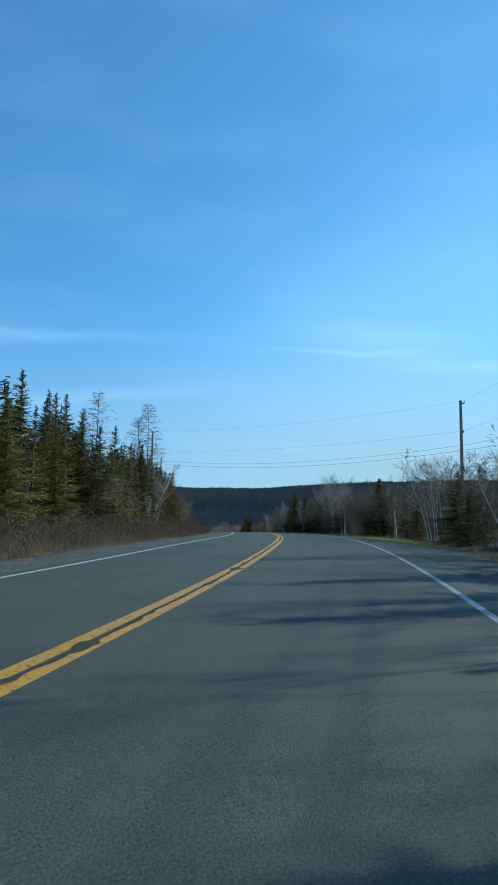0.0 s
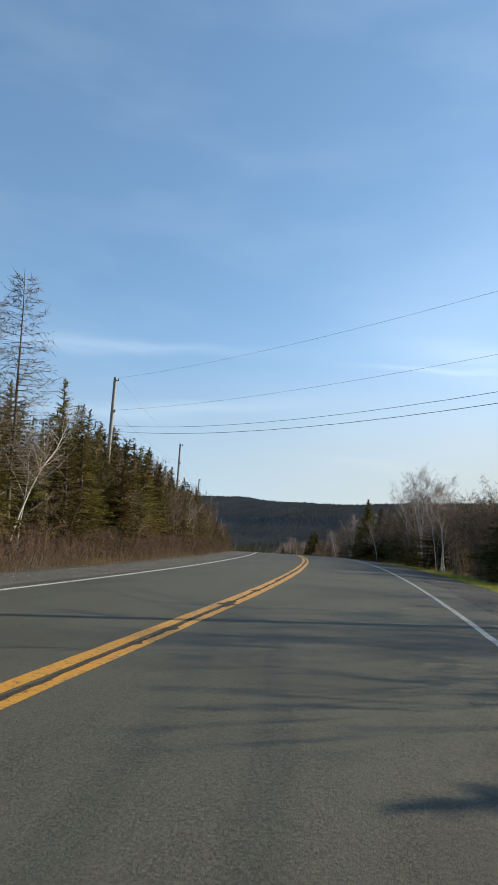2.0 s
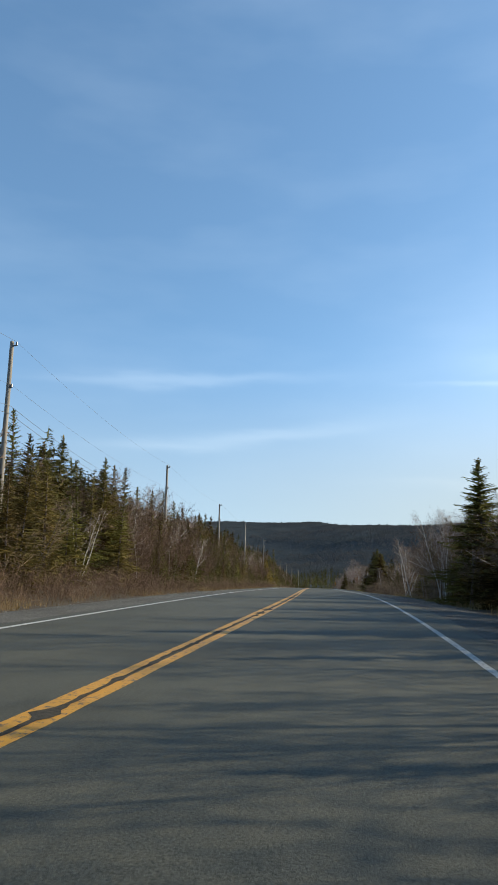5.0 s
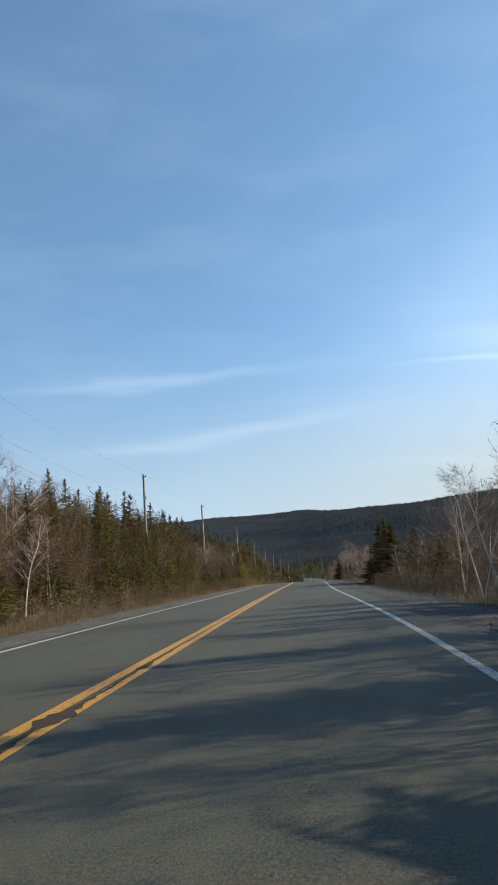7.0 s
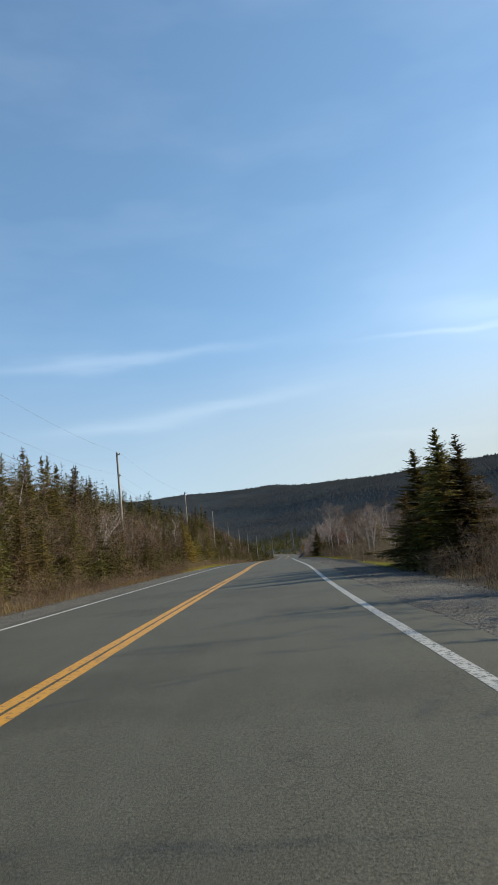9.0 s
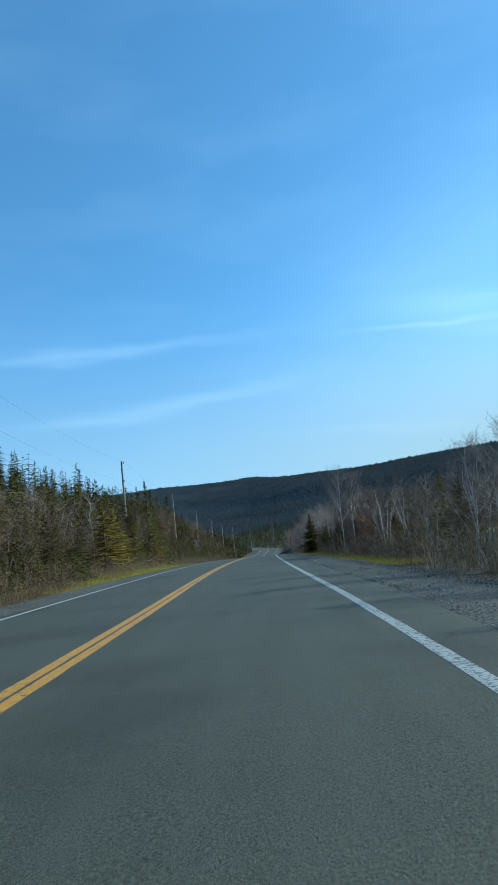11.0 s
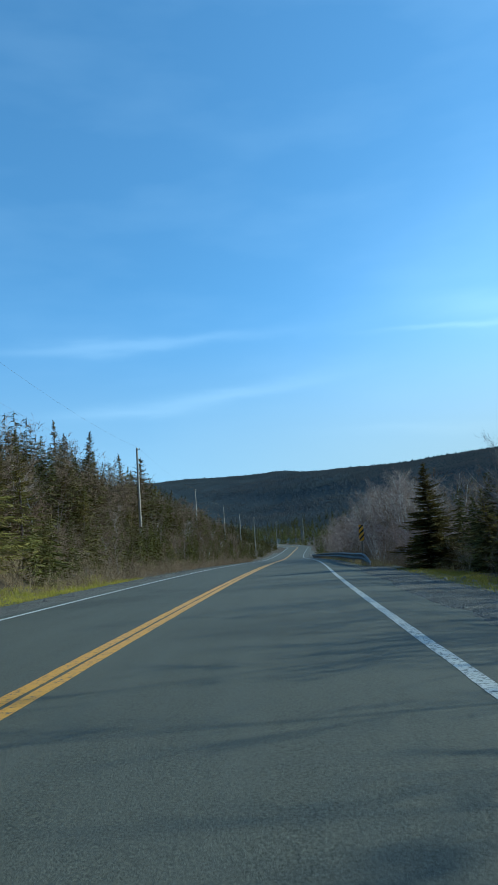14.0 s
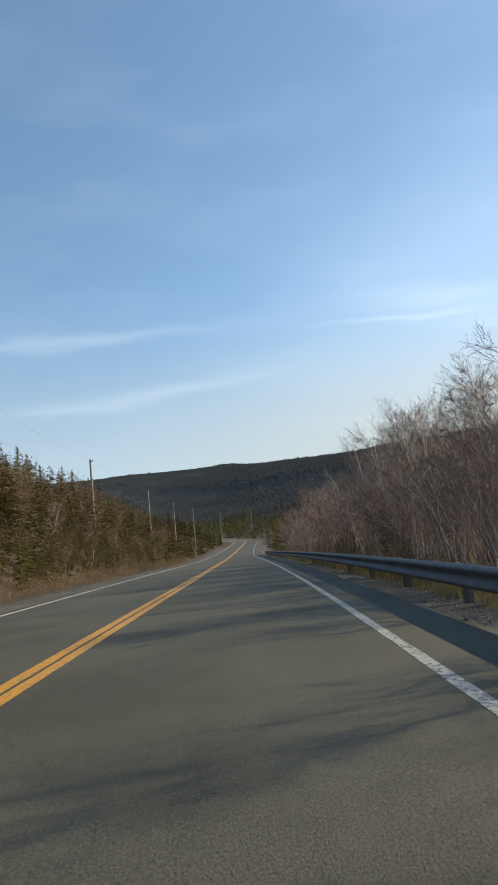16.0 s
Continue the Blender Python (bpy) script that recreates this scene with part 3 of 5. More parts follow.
def centre_crack(s0, s1):
    """The crumbled joint between the two lanes: a dark ragged groove that breaks into the yellow lines in places."""
    g = np.random.default_rng(5)
    s = np.arange(s0, s1, 0.12)
    n = len(s)
    ease = np.convolve(g.normal(0, 1, n), np.ones(9) / 3, "same")
    bursts = np.clip(np.convolve(g.normal(0, 1, n), np.ones(5) / 2.2, "same") - 0.9, 0, 2)
    mid = 0.012 * ease + 0.03 * np.sin(s * 0.21)
    fade = smooth(s1, s1 - 14, s)
    p, t = along(s)
    rows = []
    for w in (-1, 0, 1):
        half = (0.016 + 0.010 * np.abs(g.normal(0, 1, n)) + bursts * g.uniform(0.03, 0.10, n)) * fade + 0.001
        q = mid + w * half
        rows.append(np.stack([p[:, 0] + np.cos(t) * q, p[:, 1] + np.sin(t) * q, p[:, 2] + (0.0065 if w == 0 else 0.0048)], 1))
    V = np.stack(rows, 1).reshape(-1, 3)
    i = np.arange(n - 1)[:, None] * 3 + np.arange(2)
    me = mesh_of("road_crack", V, np.stack([i, i + 1, i + 4, i + 3], -1).reshape(-1, 4), TAR, False)
    tagged(new("road_crack", me), "dark crumbled joint between the yellow centre lines", "road crack", kind="structure")


TAR = material("crumbled_tar", (0.018, 0.016, 0.012), (0.070, 0.060, 0.044), scale=30, rough=0.95, bump=0.8, bump_scale=60)
centre_crack(-20.0, 118.0)


def build_patch(s0, s1, l0, l1):
    """A thin darker layer over the edge of the lane and the shoulder, with an uneven outline."""
    g = np.random.default_rng(31)
    n, rings = 220, 26
    a = np.arange(n) * 2 * math.pi / n
    rim = 1 + 0.05 * np.sin(3 * a + 1) + 0.03 * np.sin(7 * a) + 0.02 * np.sin(13 * a + 2) + 0.015 * np.sin(29 * a) + g.normal(0, 0.022, n)
    rr = np.linspace(0, 1, rings)[:, None] * rim[None]
    S = ((s0 + s1) / 2 + (s1 - s0) / 2 * rr * np.sin(a)).ravel()
    A = ((l0 + l1) / 2 + (l1 - l0) / 2 * rr * np.cos(a)).ravel()
    top = np.maximum(np.interp(A, [3.6, 4.2, 4.9], [0.0, -0.02, -0.085]), np.interp(A, [4.0, 4.4, 4.8, 5.5, 6.2], [-0.06, -0.032, -0.04, -0.065, -0.12]))
    z = top + 0.008 - 0.006 * smooth(0.2, 1.0, np.repeat(np.linspace(0, 1, rings), n)) + g.normal(0, 0.0008, len(A))
    P, t = along(S)
    V = np.stack([P[:, 0] + np.cos(t) * A, P[:, 1] + np.sin(t) * A, P[:, 2] + z], 1)
    F = []
    for k in range(1, rings - 1):
        for q in range(n):
            w = (q + 1) % n
            F += [(k * n + q, (k + 1) * n + w, (k + 1) * n + q), (k * n + q, k * n + w, (k + 1) * n + w)]
    F += [(0, n + (q + 1) % n, n + q) for q in range(n)]
    patch_mat = material("dark_patch_asphalt", (0.026, 0.026, 0.022), (0.072, 0.071, 0.060), scale=30, rough=0.85, bump=0.6, bump_scale=60, coarse=(0.9, (0.026, 0.025, 0.022), 0.5), distance=0.008, spec=0.1)
    tagged(new("road_patch", mesh_of("road_patch", V, np.array(F), patch_mat)), "thin dark patch with an uneven outline over the road edge", "road patch", kind="structure")


build_patch(199.6, 204.6, 3.4, 5.6)


# ---- plants as arrays of triangles ----
rng = np.random.default_rng(11)


class Tri:
    """Collects triangles: spikes (three-sided tapering sticks), sticks with rings, and flat blades."""

    def __init__(self):
        self.v, self.f, self.n = [], [], 0

    def add(self, v, f):
        self.v.append(np.asarray(v, np.float32))
        self.f.append(np.asarray(f, np.int32) + self.n)
        self.n += len(v)

    def stick(self, pts, radii, sides=3):
        pts = np.asarray(pts, float)
        k = len(pts)
        ax = pts[-1] - pts[0]
        ax /= np.linalg.norm(ax) + 1e-9
        u = np.cross(ax, (0.31, 0.87, 0.38))
        u /= np.linalg.norm(u) + 1e-9
        w = np.cross(ax, u)
        a = np.arange(sides) * 2 * np.pi / sides
        ring = np.cos(a)[:, None] * u + np.sin(a)[:, None] * w
        V = (pts[:, None] + ring[None] * np.asarray(radii, float)[:, None, None]).reshape(-1, 3)
        F = []
        for i in range(k - 1):
            for j in range(sides):
                p, q = i * sides + j, i * sides + (j + 1) % sides
                F += [(p, q, q + sides), (p, q + sides, p + sides)]
        self.add(V, F)

    def spikes(self, base, tip, r):
        """Many thin spikes at once: base and tip (n, 3), r (n,)."""
        base, tip = np.asarray(base, float), np.asarray(tip, float)
        n = len(base)
        ax = tip - base
        u = np.cross(ax, (0.31, 0.87, 0.38))
        u /= np.linalg.norm(u, axis=1)[:, None] + 1e-9
        w = np.cross(ax, u)
        w /= np.linalg.norm(w, axis=1)[:, None] + 1e-9
        r = np.broadcast_to(r, n)[:, None]
        V = np.stack([base + u * r, base - u * r * 0.5 + w * r * 0.87, base - u * r * 0.5 - w * r * 0.87, tip], 1).reshape(-1, 3)
        o = np.arange(n)[:, None] * 4
        F = np.concatenate([o + (0, 1, 3), o + (1, 2, 3), o + (2, 0, 3)])
        self.add(V, F)

    def slivers(self, base, tip, r):
        """Fine twigs: one narrow triangle each."""
        base, tip = np.asarray(base, float), np.asarray(tip, float)
        u = unit(np.cross(tip - base, rng.normal(0, 1, (len(base), 3))))
        self.blades(base, tip, u * np.broadcast_to(r, len(base))[:, None])

    def blades(self, base, tip, side):
        """Flat triangles: base, tip and half-width vectors (n, 3)."""
        n = len(base)
        V = np.stack([base - side, base + side, tip], 1).reshape(-1, 3)
        self.add(V, np.arange(n * 3).reshape(-1, 3))

    def arrays(self):
        return np.concatenate(self.v), np.concatenate(self.f)


def unit(v):
    return v / (np.linalg.norm(v, axis=-1, keepdims=True) + 1e-9)


def spruce_arrays(rng, h, r, fine=1.0, bare=0.06, thin=0.0, lush=1.0):
    """Trunk and crown of a spruce of height h and skirt radius r."""
    tr, cr = Tri(), Tri()
    lean = rng.normal(0, 0.03, 2) * h
    zs = np.linspace(0, h, 7)
    pts = np.stack([lean[0] * (zs / h) ** 2, lean[1] * (zs / h) ** 2, zs], 1)
    tr.stick(pts, 0.012 * h * (1.05 - zs / h) + 0.008, 6)
    z = h * bare
    step = 0.21 / fine
    base, tip, side = [], [], []
    while z < h * 0.985:
        u = z / h
        L0 = 1.06 * r * (1 - u) ** 1.02 * (0.55 + 0.45 * min(1, u / 0.12)) + 0.07
        nb = int(rng.integers(6, 9))
        a0 = rng.uniform(0, 6.28)
        for b in range(nb):
            if rng.random() < thin + 0.08:
                continue
            a = a0 + b * 6.283 / nb + rng.normal(0, 0.25)
            L = L0 * rng.uniform(0.6 if fine < 1.0 else 0.45, 1.15)
            droop = rng.uniform(0.10, 0.42) * (1.15 - u) - 0.9 * max(0, u - 0.5)
            out = np.array([math.cos(a), math.sin(a), 0])
            tang = np.array([-math.sin(a), math.cos(a), 0])
            o = np.array([lean[0] * u * u, lean[1] * u * u, z + rng.normal(0, 0.10 * fine ** 2)])
            k = max(4, int(L / 0.086 * fine))
            t = (np.arange(k) + 0.5) / k
            curve = o + out * (L * t)[:, None] + np.array([0, 0, 1.0]) * (-droop * L * t + 0.22 * L * t * t)[:, None]
            wl = (0.055 + 0.05 * (1 - u) + 0.34 * L * (1 - t) * (0.35 + t) * 1.3)
            for sg in (-1, 1):
                d = unit(out * 0.75 + tang * sg * 0.8 + np.array([0, 0, -0.25]) + rng.normal(0, 0.30, (k, 3)))
                base.append(curve)
                tip.append(curve + d * (wl * rng.uniform(0.7, 1.25, k))[:, None])
                ph = rng.uniform(-1.57, 1.57, k)[:, None]
                wd = (0.014 + 0.016 * rng.random(k))[:, None] * (0.40 + 0.60 * (1 - u)) / fine ** 0.7
                side.append((unit(np.cross(d, (0, 0, 1.0))) * np.cos(ph) + np.array([0, 0, 1.0]) * np.sin(ph)) * wd)
            e = curve[-1]
            ti = rng.uniform(-0.7, 0.7)
            for wv in (tang * math.cos(ti) + np.array([0, 0, math.sin(ti)]),):
                base.append(o[None]), tip.append((o + (e - o) * 0.72)[None]), side.append((wv * (0.02 + 0.022 * L))[None])
            base.append(o[None] + out * 0.02), tip.append((e + out * (0.05 + 0.09 * (1 - u)))[None]), side.append(((tang * 0.035 + np.array([0, 0, 0.025])) * (0.35 + 0.55 * (1 - u)))[None])
        z += step * rng.uniform(0.75, 1.2) * (1.15 - 0.55 * u)
    kk = 6
    zz = np.linspace(h * 0.95, h, kk)
    aa = rng.uniform(0, 6.28, kk)
    b = np.stack([np.full(kk, lean[0]), np.full(kk, lean[1]), zz], 1)
    base.append(b), tip.append(b + np.stack([np.cos(aa) * 0.07, np.sin(aa) * 0.07, np.full(kk, 0.14)], 1)), side.append(np.tile((0.02, 0.02, 0), (kk, 1)))
    cr.blades(np.concatenate(base), np.concatenate(tip), np.concatenate(side) * 1.25 * lush)
    return tr.arrays(), cr.arrays()


def bare_arrays(rng, h, spread=0.38, stems=1, limbs=13, twig=5, lean=0.06, stem_r=0.011, twig_w=1.0, nb=7, kk=4, rise=(0.5, 1.3), cheap=False):
    """Stems and leafless crown of a birch or alder."""
    tr, cr = Tri(), Tri()
    for st in range(stems):
        hh = h * rng.uniform(0.8, 1.0) if st else h
        a = rng.uniform(0, 6.28)
        d = np.array([math.cos(a), math.sin(a)]) * (lean + 0.12 * (stems > 1)) * hh * rng.uniform(0.5, 1.2)
        zs = np.linspace(-0.15, hh, 8)
        u = np.clip(zs / hh, 0, 1)
        wob = np.cumsum(rng.normal(0, 0.020 * hh, (8, 2)), 0)
        root = rng.normal(0, 0.12, 2) if stems > 1 else np.zeros(2)
        pts = np.stack([root[0] + d[0] * u + wob[:, 0] * u, root[1] + d[1] * u + wob[:, 1] * u, zs], 1)
        rad = stem_r * hh * (1 - u * 0.96) + 0.0025
        tr.stick(pts, rad, 5)
        B, T, R = [], [], []
        for i in range(limbs):
            v = 0.26 + 0.72 * rng.random() ** 0.75
            o = np.array([np.interp(v, u, pts[:, k]) for k in range(3)])
            a = rng.uniform(0, 6.28)
            L = hh * spread * (1.22 - v) * rng.uniform(0.6, 1.1) + 0.2
            up = rng.uniform(*rise)
            dr = unit(np.array([math.cos(a), math.sin(a), up]))
            t = np.linspace(0, 1, kk + 1)
            cv = o + dr * (L * t)[:, None] + np.cumsum(rng.normal(0, 0.03 * L, (kk + 1, 3)), 0) * t[:, None] + np.array([0, 0, 0.15 * L]) * (t * t)[:, None]
            r0 = np.interp(v, u, rad) * 0.34 + 0.002
            if cheap:
                tr.spikes(cv[:1], cv[-1:], r0)
            else:
                tr.stick(cv, r0 * (1 - 0.8 * t), 3)
            for b in range(nb):
                w = rng.uniform(0.08, 1.0)
                q = np.array([np.interp(w, t, cv[:, k]) for k in range(3)])
                dd = unit(dr + rng.normal(0, 0.55, 3) + np.array([0, 0, 0.12]))
                l2 = L * 0.48 * (1.2 - w) * rng.uniform(0.6, 1.2) + 0.10
                e = q + dd * l2
                B.append(q), T.append(e), R.append(0.0036 + 0.003 * l2)
                for c in range(max(2, int(twig * min(1.3, l2 / 0.45)))):
                    x = rng.uniform(0.15, 1.0)
                    q2 = q + (e - q) * x
                    d3 = unit(dd + rng.normal(0, 0.6, 3) + np.array([0, 0, 0.12]))
                    l3 = rng.uniform(0.4, 1.0) * min(0.42, 0.12 + 0.6 * l2)
                    B.append(q2), T.append(q2 + d3 * l3), R.append(0.0032)
        R = np.array(R)
        fine = R < (9 if cheap else 0.0033)
        B, T = np.array(B), np.array(T)
        cr.spikes(B[~fine], T[~fine], R[~fine])
        cr.slivers(B[fine], T[fine], R[fine] * twig_w)
    return tr.arrays(), cr.arrays()


def larch_arrays(rng, h, r):
    tr, cr = Tri(), Tri()
    zs = np.linspace(0, h, 8)
    pts = np.stack([rng.normal(0, 0.03, 8), rng.normal(0, 0.03, 8), zs], 1)
    tr.stick(pts, 0.008 * h * (1.03 - zs / h) + 0.005, 6)
    B, T, R = [], [], []
    z = h * 0.22
    while z < h * 0.98:
        u = z / h
        for b in range(6):
            a = rng.uniform(0, 6.28)
            L = r * (1 - u) ** 0.8 * rng.uniform(0.55, 1.2) + 0.14
            o = np.array([0, 0, z])
            d = np.array([math.cos(a), math.sin(a), rng.uniform(-0.15, 0.25) + 0.5 * max(0, u - 0.6)])
            e = o + d * L
            B.append(o), T.append(e), R.append(0.018 * (1.1 - u))
            for c in range(int(4 + L * 4)):
                x = rng.uniform(0.15, 1)
                q = o + (e - o) * x
                B.append(q), T.append(q + unit(d + rng.normal(0, 0.7, 3)) * rng.uniform(0.1, 0.38)), R.append(0.009)
        z += rng.uniform(0.10, 0.2)
    cr.spikes(np.array(B), np.array(T), np.array(R))
    return tr.arrays(), cr.arrays()


def shrub_arrays(rng, h, stems=8):
    cr = Tri()
    B, T, R = [], [], []
    for s in range(stems):
        a = rng.uniform(0, 6.28)
        lean_ = rng.uniform(0.1, 1.0)
        d = unit(np.array([math.cos(a) * lean_, math.sin(a) * lean_, 1.0]))
        o = np.array([rng.normal(0, 0.28), rng.normal(0, 0.28), -0.1])
        L = h * rng.uniform(0.5, 1.05)
        e = o + d * L
        B.append(o), T.append(e), R.append(0.007)
        for b in range(6):
            w = rng.uniform(0.2, 0.98)
            q = o + (e - o) * w
            d2 = unit(d + rng.normal(0, 0.5, 3))
            l2 = L * 0.42 * (1.15 - w) + 0.14
            B.append(q), T.append(q + d2 * l2), R.append(0.0045)
            for c in range(3):
                q2 = q + d2 * l2 * rng.uniform(0.3, 1)
                B.append(q2), T.append(q2 + unit(d2 + rng.normal(0, 0.6, 3)) * rng.uniform(0.1, 0.28)), R.append(0.0036)
    cr.slivers(np.array(B), np.array(T), np.array(R))
    return cr.arrays()


def tree_thing(name, arrs, own, mats, label, category, group):
    (tv, tf), (cv, cf) = arrs
    k = own / max(tv[:, 2].max(), cv[:, 2].max())
    tv, cv = tv * k, cv * k
    root = new(name)
    part("trunk", mesh_of("trunk", tv, tf, mats[0], True), root)
    part("crown", mesh_of("crown", cv, cf, mats[1]), root)
    return tagged(root, label, category, group)


LABELS = {
    "spruce_tree": "dark green spruce with drooping boughs by the road", "birch_tree": "leafless pale-barked birch with fine upright twigs",
    "alder_tree": "leafless grey-brown alder with many leaning stems", "larch_tree": "bare larch with thin level branches"}
SPRUCES = [tree_thing("spruce_tree", spruce_arrays(rng, 6.0, r, 1.02, b, th, 1.2), 6.0, (BARK, NEEDLES), LABELS["spruce_tree"], "spruce tree", "roadside spruces")
           for r, b, th in ((1.9, 0.03, 0.0), (1.6, 0.04, 0.03), (2.2, 0.02, 0.0), (1.4, 0.06, 0.10), (1.8, 0.04, 0.05))]
BIRCHES = [tree_thing("birch_tree", bare_arrays(rng, 6.0, 0.42, st, li, 8, 0.16, 0.0080, 1.0, 10, 3, (0.3, 1.4)), 6.0, (BIRCH, PALE_TWIGS), LABELS["birch_tree"], "birch tree", "roadside birches")
           for st, li in ((1, 20), (2, 12), (1, 24), (3, 9))]
ALDERS = [tree_thing("alder_tree", bare_arrays(rng, 5.0, 0.48, st, li, 6, 0.18, 0.0066, 1.4, 8, 2, (0.1, 1.1), True), 5.0, (ALDER, TWIGS), LABELS["alder_tree"], "alder tree", "roadside alders")
          for st, li in ((3, 11), (4, 9), (2, 14), (3, 10))]
LARCHES = [tree_thing("larch_tree", larch_arrays(rng, 8.5, r), 8.5, (BARK, LARCH_TWIGS), LABELS["larch_tree"], "larch tree", "bare larches") for r in (2.9, 2.3)]
YOUNG_LARCH = [tree_thing("larch_tree", spruce_arrays(rng, 4.0, 1.3, 1.0, 0.15, 0.12, 1.5), 4.0, (BARK, YELLOW_NEEDLES), "yellow-green young larch among dark spruces", "larch tree", "young larches")]
FAN = [tree_thing("birch_tree", bare_arrays(rng, 6.0, 0.58, st, 12, 8, 0.14, 0.0070, 0.75, 14, 4, (0.4, 1.5)), 6.0, (BIRCH, PALE_TWIGS), "pale many-stemmed birch with a wide bare crown at the verge", "birch tree", "wide birches")
       for st in (3, 4)]
UPRIGHT = [tree_thing("birch_tree", bare_arrays(rng, 6.0, 0.56, 1, 28, 9, 0.07, 0.0066, 0.50, 13, 4, (0.5, 1.7)), 6.0, (BIRCH, PALE_TWIGS), "tall white-stemmed birch with a fan of bare twigs in the grass", "birch tree", "birches in the grass")
           for _ in range(2)]
own_rng = np.random.default_rng(77)
FULL = [tree_thing("spruce_tree", spruce_arrays(own_rng, 6.0, q, 1.5, 0.02, 0.0, 1.8), 6.0, (BARK, NEEDLES), "full dark spruce with dense boughs down to the gravel", "spruce tree", "roadside spruces") for q in (2.1, 1.9)]
BACK = [tree_thing("spruce_tree", spruce_arrays(own_rng, 6.0, q, 0.88, b, 0.0, 1.3), 6.0, (BARK, NEEDLES), LABELS["spruce_tree"], "spruce tree", "roadside spruces")
        for q, b in ((1.9, 0.03), (1.6, 0.04), (2.2, 0.02), (1.4, 0.06), (1.8, 0.04))]
USED = set()


def plant(kinds, s, lat, height, own, turn=None, tilt=2.0, squat=1.0, rng=rng):
    """Sets one tree of a kind (own: the kind's built height) on the ground at s, lat."""
    fresh = [q for q in range(len(kinds)) if kinds[q].name not in USED]
    i = fresh[0] if fresh else int(rng.integers(len(kinds)))
    k = height / own
    x, y, z = place(s, lat, -0.05)
    m = pose(x, y, z, rng.normal(0, tilt), rng.normal(0, tilt), rng.uniform(0, 360) if turn is None else turn)
    src = kinds[i]
    if src.name not in USED:
        USED.add(src.name)
        ob = src
        ob.matrix_basis = m
    else:
        ob = copy_thing(src, m)
    ob.scale = (k * squat, k * squat, k)
    return ob


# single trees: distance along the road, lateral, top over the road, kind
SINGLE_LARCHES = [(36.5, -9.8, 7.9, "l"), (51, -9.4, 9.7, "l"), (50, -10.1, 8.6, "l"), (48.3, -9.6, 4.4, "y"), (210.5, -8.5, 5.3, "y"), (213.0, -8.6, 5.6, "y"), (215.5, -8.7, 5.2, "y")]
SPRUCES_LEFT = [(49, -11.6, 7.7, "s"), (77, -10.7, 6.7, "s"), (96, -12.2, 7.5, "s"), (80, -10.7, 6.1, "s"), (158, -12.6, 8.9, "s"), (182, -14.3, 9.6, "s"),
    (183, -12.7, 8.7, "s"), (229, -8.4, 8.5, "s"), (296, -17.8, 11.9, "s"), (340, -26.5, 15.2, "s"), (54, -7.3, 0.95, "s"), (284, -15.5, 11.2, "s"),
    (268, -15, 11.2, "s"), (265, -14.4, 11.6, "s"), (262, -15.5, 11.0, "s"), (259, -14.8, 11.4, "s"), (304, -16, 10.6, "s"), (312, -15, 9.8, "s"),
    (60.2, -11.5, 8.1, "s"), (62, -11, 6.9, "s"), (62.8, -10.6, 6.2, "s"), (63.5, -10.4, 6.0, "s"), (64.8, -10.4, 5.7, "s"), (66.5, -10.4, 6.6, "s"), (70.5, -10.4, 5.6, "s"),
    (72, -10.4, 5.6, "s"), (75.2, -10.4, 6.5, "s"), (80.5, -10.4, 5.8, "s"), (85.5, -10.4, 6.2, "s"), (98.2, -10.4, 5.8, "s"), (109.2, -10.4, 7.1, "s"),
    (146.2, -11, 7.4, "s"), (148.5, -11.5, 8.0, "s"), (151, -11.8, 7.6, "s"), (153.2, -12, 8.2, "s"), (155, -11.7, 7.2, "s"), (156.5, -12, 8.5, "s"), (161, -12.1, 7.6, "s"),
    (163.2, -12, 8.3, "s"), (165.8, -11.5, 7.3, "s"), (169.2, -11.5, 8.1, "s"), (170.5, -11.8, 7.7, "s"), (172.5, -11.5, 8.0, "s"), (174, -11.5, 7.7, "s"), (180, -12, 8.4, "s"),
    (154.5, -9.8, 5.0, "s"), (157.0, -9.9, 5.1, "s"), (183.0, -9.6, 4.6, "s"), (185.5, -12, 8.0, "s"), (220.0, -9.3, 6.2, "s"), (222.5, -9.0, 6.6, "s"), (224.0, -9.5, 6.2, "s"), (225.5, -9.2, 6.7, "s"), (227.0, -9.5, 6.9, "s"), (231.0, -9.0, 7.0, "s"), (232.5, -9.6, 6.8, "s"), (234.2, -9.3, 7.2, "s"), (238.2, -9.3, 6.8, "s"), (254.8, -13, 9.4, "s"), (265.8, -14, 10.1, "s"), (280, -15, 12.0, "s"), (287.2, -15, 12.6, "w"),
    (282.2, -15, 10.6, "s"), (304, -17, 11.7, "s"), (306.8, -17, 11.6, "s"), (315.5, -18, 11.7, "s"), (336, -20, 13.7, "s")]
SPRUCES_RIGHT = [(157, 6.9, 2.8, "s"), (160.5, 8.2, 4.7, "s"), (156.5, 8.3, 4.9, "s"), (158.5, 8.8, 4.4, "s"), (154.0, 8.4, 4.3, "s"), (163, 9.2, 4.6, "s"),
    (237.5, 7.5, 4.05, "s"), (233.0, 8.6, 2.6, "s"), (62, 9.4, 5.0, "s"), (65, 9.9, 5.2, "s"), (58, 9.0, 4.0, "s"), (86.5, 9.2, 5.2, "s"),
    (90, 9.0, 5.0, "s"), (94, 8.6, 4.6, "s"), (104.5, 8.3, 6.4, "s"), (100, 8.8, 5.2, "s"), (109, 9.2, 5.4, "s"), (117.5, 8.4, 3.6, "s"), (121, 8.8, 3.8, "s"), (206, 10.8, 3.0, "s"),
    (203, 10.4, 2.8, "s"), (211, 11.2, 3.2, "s")]
